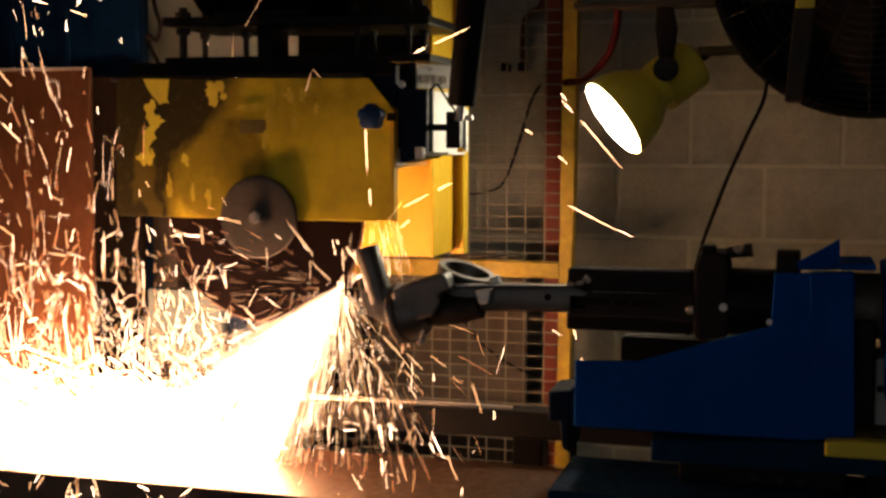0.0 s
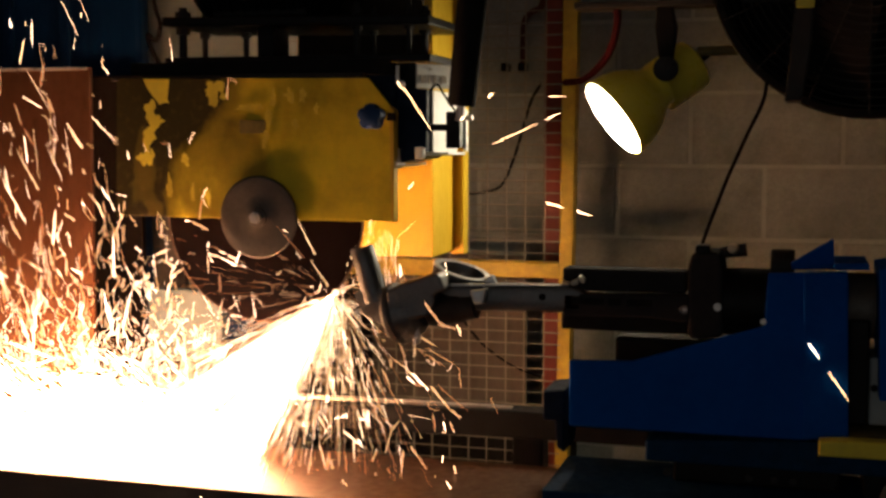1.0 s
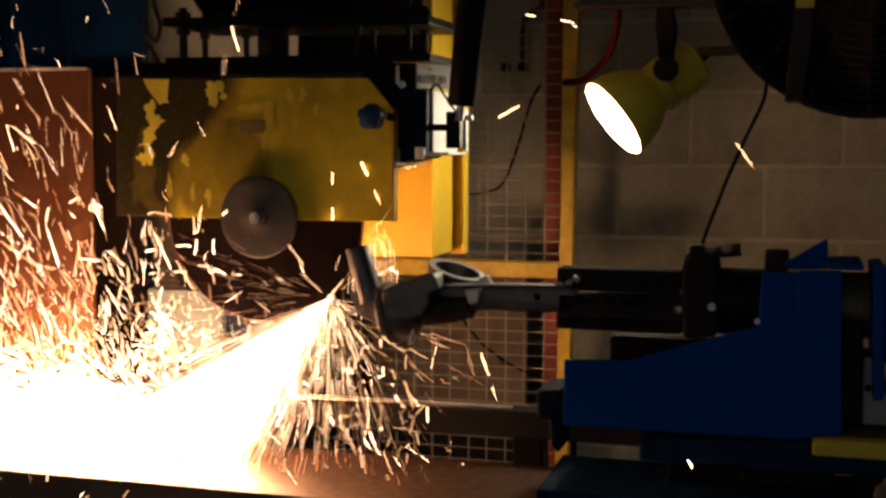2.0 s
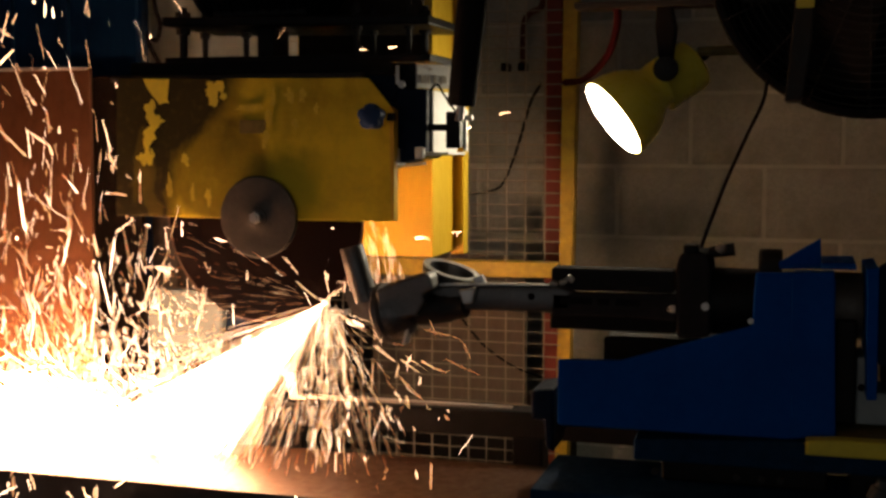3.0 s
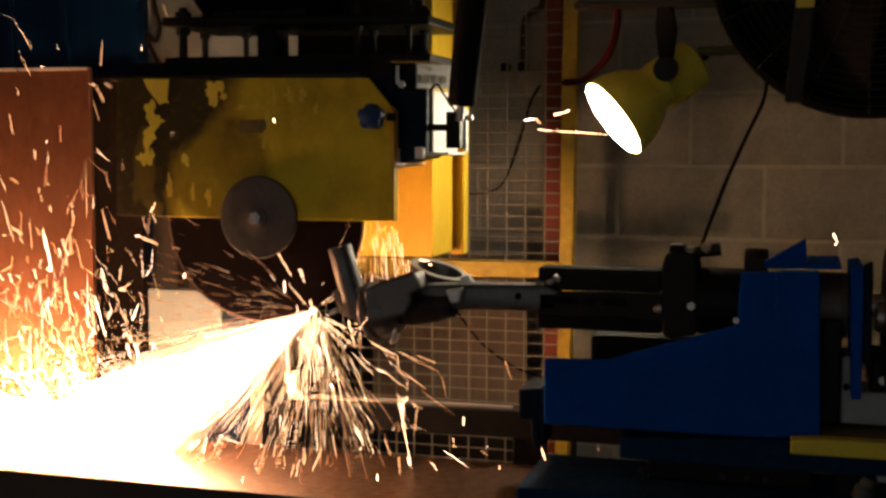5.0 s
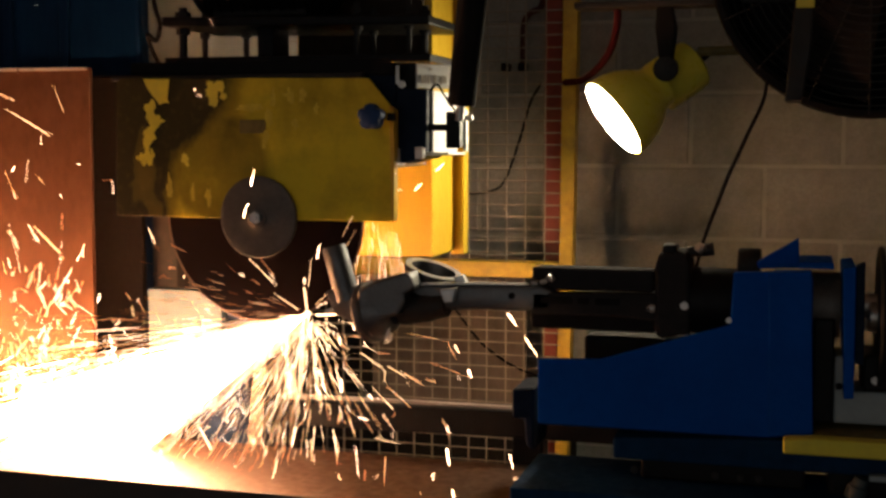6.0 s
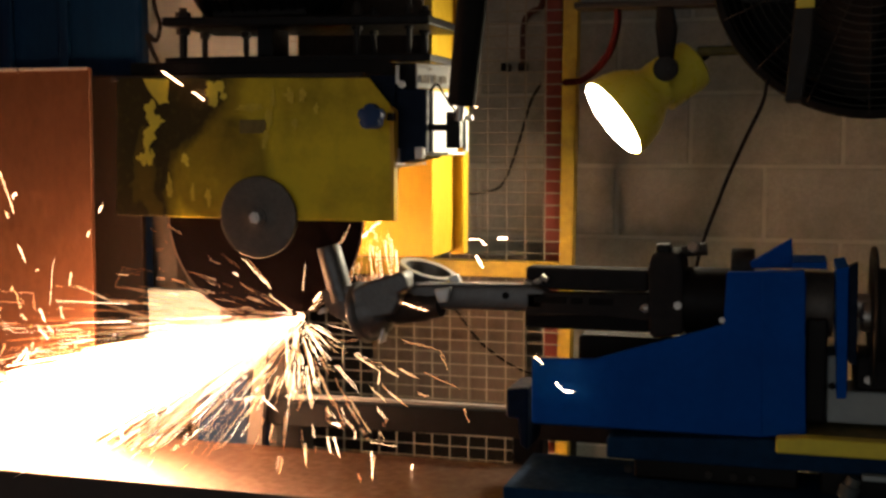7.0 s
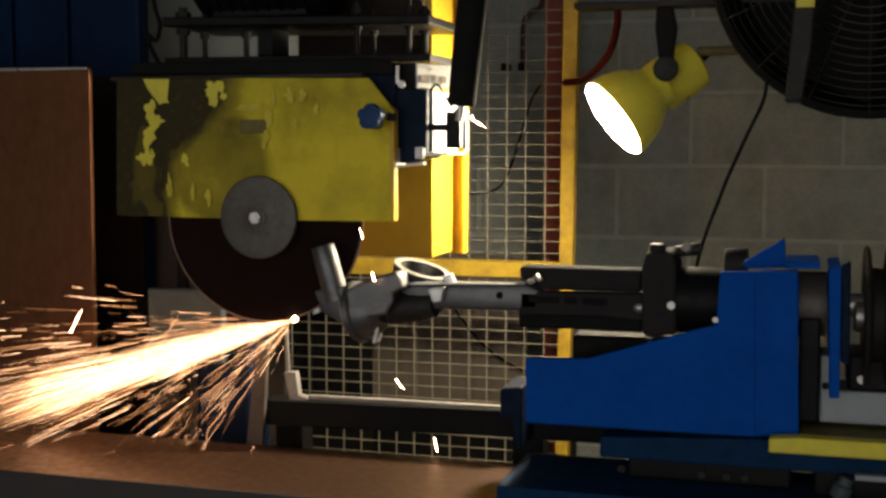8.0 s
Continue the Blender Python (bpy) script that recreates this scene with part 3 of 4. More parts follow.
    b2 = box(0, 0.097, 0, 0.003, lz0, lz1, 0.001)
    bmesh.ops.transform(b2, matrix=turn, verts=b2.verts)
    lab = part("label_plate", b2, M_WHITE, s, "white label plate with faded print")
    for u, w, z0, z1 in ((0.010, 0.006, 0.2, 0.52), (0.019, 0.003, 0.2, 0.52), (0.027, 0.004, 0.2, 0.52), (0.041, 0.004, 0.2, 0.55), (0.058, 0.003, 0.2, 0.5), (0.066, 0.006, 0.25, 0.52), (0.030, 0.006, 0.75, 0.84)):
        b2 = box(u, u + w, -0.0016, -0.0004, lz0 + (lz1 - lz0) * z0, lz0 + (lz1 - lz0) * z1, 0)
        bmesh.ops.transform(b2, matrix=turn, verts=b2.verts)
        part("print_bar", b2, M_INK, lab)
    # switch bracket: white sheet angle with a switch, clip and wire
    w = part("switch_plate", box(-0.650, -0.650 + 0.004, 2.12, 2.28, 1.480, 1.594, 0.001), M_WHITE, s, "white switch plate")
    part("shelf_lip", prism([(-0.665, 1.476), (-0.613, 1.477), (-0.613, 1.482), (-0.665, 1.482)], 2.1, 2.22, 0.001), M_WHITE, w)
    part("lower_lip", prism([(-0.709, 1.454), (-0.653, 1.461), (-0.653, 1.465), (-0.704, 1.459)], 2.08, 2.10, 0.001), M_WHITE, w)
    part("side_lip", prism([(-0.589, 1.558), (-0.584, 1.558), (-0.583, 1.484), (-0.589, 1.484)], 2.116, 2.13, 0.001), M_WHITE, w)
    part("pin", cyl((-0.588, 2.120, 1.544), (-0.573, 2.120, 1.544), 0.005, seg=10), M_WHITE, w)
    part("pivot_block", box(-0.661, -0.647, 2.055, 2.075, 1.471, 1.492, 0.002), M_WHITE, w)
    part("left_lip", prism([(-0.708, 1.490), (-0.704, 1.490), (-0.702, 1.455), (-0.709, 1.455)], 2.08, 2.13, 0.001), M_WHITE, w)
    part("switch_body", box(-0.614, -0.588, 2.09, 2.13, 1.490, 1.555, 0.002), M_BLACK, w, "black limit switch")
    part("switch_arm", box(-0.651, -0.615, 2.11, 2.13, 1.521, 1.533, 0.001), M_BLACK, w)
    part("wire", hose([(-0.645, 2.100, 1.593), (-0.632, 2.095, 1.604), (-0.619, 2.090, 1.588), (-0.605, 2.090, 1.567), (-0.594, 2.090, 1.552), (-0.588, 2.085, 1.527), (-0.589, 2.085, 1.495)], 0.0022, 8, 6), M_RUBBER, w)
    # gas strut over the bracket
    st = part("strut_sleeve", cyl((-0.577, 2.060, 1.563), (-0.553, 2.060, 1.784), 0.0245, 0.0265, 24, 0.004), M_RUBBER, s, "black rubber-sleeved strut", smooth=True)
    part("strut_rod", cyl((-0.580, 2.060, 1.537), (-0.577, 2.060, 1.563), 0.008, seg=14), M_STEEL, st)
    yellow_frame(s)
    return blade


def yellow_frame(f):
    part("belt_housing", box(-1.053, -0.748, 2.45, 2.615, 1.258, 1.876, 0.003), M_YELLOW, f, "yellow sheet steel belt housing")
    part("dark_cover", box(-1.042, -0.764, 2.43, 2.449, 1.667, 1.881, 0.002), M_COVER, f, "brown-black cover plate")
    part("rear_channel", prism([(-0.758, 1.889), (-0.724, 1.888), (-0.729, 1.251), (-0.758, 1.250)], 2.616, 2.66, 0.003), M_YELLOW, f)
    part("channel_lip", prism([(-0.725, 1.884), (-0.719, 1.884), (-0.719, 1.254), (-0.724, 1.254)], 2.59, 2.6155, 0.001), M_YELLOW, f)


# ---- lamp, hood, cables ----
def lamp():
    l = thing("spot_lamp", (-0.279, 2.55, 1.794), "yellow enamelled spot lamp, lit, on a hanging bracket", "lamp")
    face = Vector((-0.374, 2.500, 1.551))
    n = Vector((-0.68, -0.34, -0.55)).normalized()
    part("shade", lathe(face, -n, [(-0.004, 0.085), (-0.004, 0.0885), (0.008, 0.0885), (0.026, 0.086), (0.050, 0.079), (0.070, 0.069), (0.086, 0.057), (0.098, 0.049), (0.118, 0.047)], 48), M_LAMPY, l, smooth=True)
    part("bulb_face", lathe(face + n * 0.0045, n, [(0, 0.0855), (0.002, 0.084), (0.005, 0.064), (0.007, 0.02)], 40), M_BULB, l, "glowing white lamp glass", smooth=True)
    c0 = Vector((-0.323, 2.580, 1.595))
    c1 = Vector((-0.221, 2.630, 1.671))
    way = (c1 - c0).normalized()
    L = (c1 - c0).length
    part("neck", lathe(c0 - way * 0.03, way, [(0, 0.047), (0.058, 0.047), (0.07, 0.042)], 36), M_LAMPY, l, smooth=True)
    part("socket_cover", lathe(c0 + way * 0.03, way, [(0, 0.042), (0.005, 0.055), (L - 0.058, 0.056), (L - 0.041, 0.053), (L - 0.035, 0.044)], 36), M_LAMPY, l, smooth=True)
    part("cable_gland", cyl(c1 - way * 0.002, c1 + way * 0.025, 0.011, 0.008, 14), M_BLACK, l)
    part("pivot", cyl((-0.272, 2.490, 1.647), (-0.279, 2.580, 1.653), 0.025, seg=24, w=0.004), M_DARK, l, smooth=True)
    part("pivot_bolt", hexbolt((-0.269, 2.490, 1.652), (0, -1, 0), 0.008, 0.006), M_DARK, l)
    part("hanger", prism([(-0.294, 1.775), (-0.262, 1.774), (-0.253, 1.731), (-0.262, 1.654), (-0.287, 1.655), (-0.297, 1.732)], 2.51, 2.54, 0.005), M_PITCH, l)
    part("hanger_rod", cyl((-0.278, 2.530, 1.773), (-0.279, 2.530, 3.6), 0.012, seg=14), M_DARK, l)
    # conduit bar behind and above, carrying the lamp
    whole("overhead_bar", box(-0.461, 0.277, 2.50, 2.57, 1.773, 1.786, 0.002), M_DARK, (-0.253, 2.53, 1.791), "thin dark steel bar behind the lamp hanger", "bar")
    whole("red_hose", hose([(-0.377, 2.530, 1.783), (-0.380, 2.560, 1.749), (-0.398, 2.600, 1.700), (-0.440, 2.700, 1.667), (-0.504, 2.850, 1.646), (-0.565, 2.955, 1.646)], 0.008), M_HOSE, (-0.404, 2.7, 1.763), "thin red rubber air hose", "hose")
    whole("black_cable", hose([(-0.068, 2.300, 1.615), (-0.075, 2.300, 1.574), (-0.102, 2.300, 1.513), (-0.133, 2.300, 1.440), (-0.154, 2.300, 1.383), (-0.169, 2.300, 1.341), (-0.179, 2.300, 1.308), (-0.191, 2.300, 1.250), (-0.204, 2.300, 1.111)], 0.0035), M_RUBBER, (-0.139, 2.6, 1.445), "thin black cable hanging from the fan", "cable")
    whole("wall_cable", hose([(-0.720, 3.410, 1.667), (-0.749, 3.410, 1.616), (-0.773, 3.410, 1.536), (-0.801, 3.410, 1.448), (-0.830, 3.410, 1.383), (-0.867, 3.410, 1.361), (-0.928, 3.410, 1.352)], 0.004), M_RUBBER, (-0.765, 3.3, 1.536), "black cable looping behind the mesh", "cable")
    whole("floor_cable", hose([(-0.933, 3.240, 1.049), (-0.891, 3.240, 0.995), (-0.851, 3.240, 0.948), (-0.803, 3.240, 0.911), (-0.747, 3.240, 0.880), (-0.675, 3.240, 0.858)], 0.003), M_RUBBER, (-0.896, 3.3, 0.928), "black cable hanging before the panel behind the mesh", "cable")
    whole("dark_pipe", hose([(-0.711, 3.390, 1.929), (-0.717, 3.390, 1.879), (-0.746, 3.390, 1.864), (-0.765, 3.390, 1.837), (-0.768, 3.390, 1.774), (-0.768, 3.390, 1.714)], 0.009), M_PIPE, (-0.746, 3.39, 1.868), "dull red pipe bent along the wall", "pipe")
    wb = thing("wall_bracket", (-0.793, 3.4, 1.712), "small dark pipe clips on the wall", "bracket")
    for px in (-0.819, -0.770):
        part("clip", box(px - 0.011, px + 0.011, 3.375, 3.419, 1.701, 1.724, 0.003), M_BLACK, wb)
    whole("yellow_pipe", cyl((-0.218, 2.600, 1.688), (-0.110, 2.600, 1.690), 0.010, seg=14), M_OLIVE, (-0.167, 2.3, 1.668), "short dull yellow conduit pipe behind the lamp", "pipe")


def fan():
    f = thing("drum_fan", (0.11, 2.3, 1.83), "black drum fan with wire guard hanging overhead", "fan")
    c = Vector((0.108, 2.3, 1.832))
    n = Vector((-0.16, -0.98, -0.12)).normalized()
    R = 0.288
    part("drum", lathe(c - n * 0.20, n, [(0, R - 0.022), (0.0, R - 0.004), (0.19, R), (0.198, R + 0.004), (0.204, R), (0.2, R - 0.012), (0.02, R - 0.018)], 64), M_PITCH, f, smooth=True)
    part("back_plate", lathe(c - n * 0.19, n, [(0, R - 0.02), (0.004, R - 0.02)], 48), M_PITCH, f)
    u = n.orthogonal().normalized()
    v = n.cross(u)
    r = 0.05
    while r < R - 0.012:
        pts = [c + n * (0.026 - 0.06 * (r / R) ** 3 * 0.3) + (u * math.cos(a) + v * math.sin(a)) * r for a in [k * math.tau / 28 for k in range(29)]]
        part("guard_ring", hose(pts, 0.0012, 6, 2), M_GRILLE, f)
        r += 0.0145
    for k in range(16):
        a = k * math.tau / 16
        w = u * math.cos(a) + v * math.sin(a)
        part("guard_spoke", cyl(c + n * 0.023 + w * 0.04, c + n * 0.004 + w * (R - 0.006), 0.0018, seg=6), M_DARK, f)
    part("hub_cap", lathe(c - n * 0.10, n, [(0, 0.06), (0.11, 0.058), (0.123, 0.045), (0.126, 0.02)], 28), M_PITCH, f, smooth=True)
    for k in range(4):
        a = k * math.tau / 4 + 0.4
        w = u * math.cos(a) + v * math.sin(a)
        t = n.cross(w)
        b = bmesh.new()
        q = [c - n * 0.05 + w * 0.05 - t * 0.04, c - n * 0.08 + w * 0.25 - t * 0.09, c - n * 0.03 + w * 0.25 + t * 0.09, c - n * 0.02 + w * 0.05 + t * 0.04]
        vs = [b.verts.new(p) for p in q]
        fc = b.faces.new(vs)
        e = bmesh.ops.extrude_face_region(b, geom=[fc])
        bmesh.ops.translate(b, verts=[x for x in e["geom"] if isinstance(x, bmesh.types.BMVert)], vec=-n * 0.003)
        part("fan_blade", b, M_PITCH, f)
    # flat yoke before the guard and the pipe that carries the fan
    part("yoke", prism([(-0.021, 1.765), (0.012, 1.764), (0.006, 1.66), (-0.006, 1.573), (-0.036, 1.570), (-0.030, 1.64)], 2.195, 2.21, 0.003), M_DARK, f)
    part("yoke_foot", box(-0.033, -0.008, 2.2105, 2.31, 1.571, 1.583, 0.002), M_DARK, f)
    part("hanger_pipe", cyl((-0.004, 2.203, 1.764), (-0.004, 2.203, 3.6), 0.017, seg=16), M_DARK, f)
    part("yellow_tag", box(-0.020, 0.010, 2.188, 2.194, 1.729, 1.752, 0.001), M_CHIP, f)


# ---- feed rail and carriage ----
def feed_rail():
    r = thing("feed_rail", (-0.6, 2.2, 0), "dark steel feed rail with a pale worn top edge", "rail")
    part("beam", prism([(-1.032, 0.986), (-0.517, 0.996), (0.9, 0.996), (0.9, 0.945), (-0.517, 0.945), (-1.033, 0.936)], 2.2, 2.26, 0.003), M_PITCH, r)
    part("top_strip", prism([(-0.925, 1.004), (-0.744, 1.005), (-0.515, 1.006), (-0.515, 1.002), (-0.744, 0.999), (-0.925, 0.997)], 2.19, 2.205, 0.001), M_STRIP, r, "pale worn steel strip")
    part("stop_block", prism([(-0.973, 1.049), (-0.948, 1.051), (-0.942, 1.005), (-0.925, 1.002), (-0.927, 0.995), (-0.961, 0.995)], 2.18, 2.2, 0.002), M_STRIP, r)
    part("stop_rod", prism([(-0.973, 1.137), (-0.967, 1.137), (-0.963, 1.047), (-0.970, 1.047)], 2.186, 2.192, 0.001), M_STRIP, r)
    for x in (-1.0, -0.5, 0.6):
        part("support_leg", box(x - 0.03, x + 0.03, 2.262, 2.32, 0, 0.979, 0.004), M_BLACK, r)
    b = thing("carriage_bed", (0.1, 1.95, 0), "dark navy steel bed under the carriage", "machine bed")
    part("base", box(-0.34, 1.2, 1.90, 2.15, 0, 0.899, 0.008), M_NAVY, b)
    part("slide_way", box(-0.33, 1.2, 1.93, 2.10, 0.8995, 0.9065, 0.001), M_DARK, b)


def carriage():
    g = thing("feed_carriage", (-0.2, 2.0, 0.9), "blue painted steel feed carriage with a black chuck", "carriage")
    Y = 2.0
    body = part("side_plate", prism([(-0.446, 1.135), (-0.340, 1.139), (-0.130, 1.206), (-0.126, 1.292), (-0.096, 1.293), (-0.006, 1.299), (0.002, 1.033), (-0.071, 1.025), (-0.446, 1.024)], Y, Y + 0.012, 0.002), M_BLUE, g, "deep blue gusset plate")
    part("face_plate", prism([(-0.071, 1.294), (-0.006, 1.298), (0.002, 1.036), (-0.066, 1.029)], Y - 0.007, Y - 0.0005, 0.0015), M_BLUE, body)
    part("far_plate", prism([(-0.466, 1.105), (-0.357, 1.110), (-0.148, 1.182), (-0.142, 1.267), (-0.017, 1.271), (-0.010, 0.995), (-0.465, 0.987)], 2.15, 2.162, 0.002), M_BLUE, g)
    part("head_plate", box(-0.068, -0.003, Y + 0.013, 2.149, 1.018, 1.284, 0.004), M_BLUE, g)
    part("top_gusset", prism([(-0.090, 1.294), (-0.092, 1.305), (-0.027, 1.346), (-0.024, 1.296)], 2.05, 2.062, 0.002), M_BLUE, g)
    part("top_rib", prism([(-0.026, 1.309), (0.027, 1.310), (0.029, 1.299), (-0.025, 1.298)], 2.02, 2.15, 0.002), M_BLUE, g)
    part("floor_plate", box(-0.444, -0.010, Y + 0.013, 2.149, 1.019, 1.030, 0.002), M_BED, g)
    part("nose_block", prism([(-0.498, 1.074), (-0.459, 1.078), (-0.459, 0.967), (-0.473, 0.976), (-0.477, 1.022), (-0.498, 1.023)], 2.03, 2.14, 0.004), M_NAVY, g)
    # chuck: two jaws, collar and barrel, along the rail
    z = 1.234
    x0, x1, x2, x3 = -0.473, -0.257, -0.202, -0.133
    part("upper_jaw", box(x0 + 0.002, x1 - 0.004, 2.06, 2.11, 1.246, 1.285, 0.005), M_JAW, g)
    part("near_jaw", prism([(-0.464, 1.244), (-0.254, 1.247), (-0.254, 1.203), (-0.328, 1.208), (-0.464, 1.205)], 2.03, 2.06, 0.003), M_JAW, g)
    part("lower_jaw", box(x0, x1, 2.062, 2.12, 1.178, 1.228, 0.004), M_PITCH, g)
    for xa, xb in ((-0.448, -0.394), (-0.385, -0.365), (-0.354, -0.313)):
        part("jaw_slot", box(xa, xb, 2.0265, 2.0295, 1.227, 1.238, 0.001), M_RUBBER, g)
    part("under_block", box(-0.381, -0.172, 2.08, 2.148, 1.114, 1.164, 0.004), M_PITCH, g)
    part("jaw_screw", lathe((-0.255, 2.035, 1.224), (-1, 0, 0), [(0, 0.008), (0.006, 0.009), (0.012, 0.006), (0.016, 0.003)], 14), M_STEEL, g, smooth=True)
    for qx, qz, r in ((-0.462, 1.259, 12), (-0.446, 1.262, -20), (-0.434, 1.268, 35)):
        b = box(-0.007, 0.007, -0.006, 0.006, -0.004, 0.004, 0.0015)
        bmesh.ops.transform(b, matrix=pose(qx, 2.045, qz, 10, r, 0), verts=b.verts)
        part("jaw_tooth", b, M_STEEL, g)
    collar = part("collar", prism([(-0.256, 1.291), (-0.249, 1.318), (-0.205, 1.319), (-0.199, 1.293), (-0.197, 1.182), (-0.247, 1.173), (-0.254, 1.184)], 2.03, 2.14, 0.006), M_JAW, g)
    part("collar_ear", box(-0.245, -0.221, 2.04, 2.08, 1.295, 1.331, 0.004), M_BLACK, collar)
    part("collar_bolt", hexbolt((-0.206, 2.03, 1.231), (0, -1, 0), 0.007, 0.005), M_STEEL, collar)
    part("collar_bolt", hexbolt((-0.183, 2.06, 1.324), (-0.3, -1, 0.4), 0.009, 0.01), M_STEEL, collar)
    part("clamp_lever", cyl((-0.204, 2.070, 1.317), (-0.163, 2.070, 1.323), 0.009, 0.011, 14), M_DARK, collar)
    part("barrel", lathe((x2, 2.09, z), (1, 0, 0), [(0, 0.05), (0.004, 0.056), (x3 - x2 + 0.01, 0.056)], 40), M_BLACK, g, smooth=True)
    part("barrel_rear", lathe((-0.016, 2.09, z), (1, 0, 0), [(0, 0.054), (0.056, 0.054), (0.057, 0.045)], 40), M_FLANGE, g, smooth=True)
    part("housing_hump", cyl((-0.125, 2.10, 1.293), (-0.086, 2.10, 1.293), 0.03, seg=28, w=0.004), M_DARK, g, smooth=True)
    part("plate_bolt", hexbolt((-0.132, 2.0, 1.214), (0, -1, 0), 0.005, 0.004), M_STEEL, body)
    # rear drive: upright blue plate, pulley disc
    part("rear_upright", prism([(0.041, 1.304), (0.060, 1.307), (0.062, 1.098), (0.047, 1.097)], 1.99, 2.16, 0.002), M_BLUE, g)
    part("rear_upright_edge", prism([(0.0605, 1.307), (0.074, 1.314), (0.076, 1.150), (0.0625, 1.155)], 1.995, 2.02, 0.002), M_NAVY, g)
    part("drive_guard", box(0.121, 0.42, 2.02, 2.038, 1.166, 1.199, 0.003), M_CHIP, g, "yellow drive guard")
    p0 = Vector((0.098, 2.080, 1.218))
    pul = part("pulley", lathe(p0, (1, 0, 0), [(0, 0.112), (0.004, 0.115), (0.008, 0.112), (0.012, 0.08), (0.03, 0.078), (0.034, 0.112), (0.038, 0.115), (0.042, 0.112)], 48), M_DARK, g, "dark steel pulley", smooth=True)
    part("pulley_hub", lathe(p0 - Vector((0.015, 0, 0)), (1, 0, 0), [(0, 0.022), (0.004, 0.026), (0.02, 0.026)], 24), M_STEEL, pul, smooth=True)
    part("drive_shaft", cyl((0.020, 2.09, z), (0.35, 2.09, z), 0.02, seg=20), M_STEEL, g)
    part("gearbox", box(0.075, 0.42, 2.04, 2.15, 1.101, 1.161, 0.006), M_BLACK, g)
    part("gear_bolt", hexbolt((0.096, 2.04, 1.121), (0, -1, 0), 0.007, 0.005), M_STEEL, g)
    part("rear_wall", box(-0.001, 0.032, 2.03, 2.15, 1.048, 1.218, 0.004), M_BLACK, g)
    # yellow guard strip, base beam and shoes on the bed
    part("yellow_strip", prism([(-0.043, 1.035), (0.003, 1.039), (0.42, 1.039), (0.42, 1.013), (-0.043, 1.012)], 1.955, 1.985, 0.003), M_CHIP, g, "yellow painted guard strip")
    # top face in a darker olive than the yellow strip at its front
    part("yellow_deck", box(0.004, 0.42, 1.986, 2.14, 1.035, 1.039, 0.001), M_OLIVE, g, "dull olive-yellow deck plate")
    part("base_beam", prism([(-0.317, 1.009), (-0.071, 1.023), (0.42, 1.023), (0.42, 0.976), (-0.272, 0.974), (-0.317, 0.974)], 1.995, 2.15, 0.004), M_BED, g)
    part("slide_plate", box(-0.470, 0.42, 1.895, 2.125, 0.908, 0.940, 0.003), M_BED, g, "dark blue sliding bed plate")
    part("slide_shoe", box(-0.271, -0.008, 2.005, 2.13, 0.941, 0.990, 0.004), M_BLACK, g)
    for px in (-0.281, -0.149, -0.109, -0.080):
        part("shoe_bolt", hexbolt((px, 2.004, 0.956), (0, -1, 0), 0.007, 0.005), M_DARK, g)
    part("shoe_rear", box(0.027, 0.42, 2.0, 2.13, 0.924, 0.991, 0.004), M_BLACK, g)
    part("hose_union", lathe(Vector((0.065, 1.980, 0.942)), (0.35, 0, 0.94), [(0, 0.016), (0.02, 0.016), (0.022, 0.012), (0.035, 0.011)], 20), M_BOX, g, "pale grey hose union", smooth=True)
    part("pale_bar", box(0.088, 0.161, 1.975, 1.994, 0.972, 0.981, 0.002), M_GREY, g)
    pale = part("pale_cover", prism([(0.033, 1.046), (0.200, 1.046), (0.200, 1.0995), (0.062, 1.0995), (0.050, 1.156), (0.033, 1.156)], 2.045, 2.15, 0.004), M_GREY, g, "pale grey drive cover")
    part("cover_screw", hexbolt((0.041, 2.045, 1.107), (0, -1, 0), 0.006, 0.005), M_BLACK, pale)
    return g


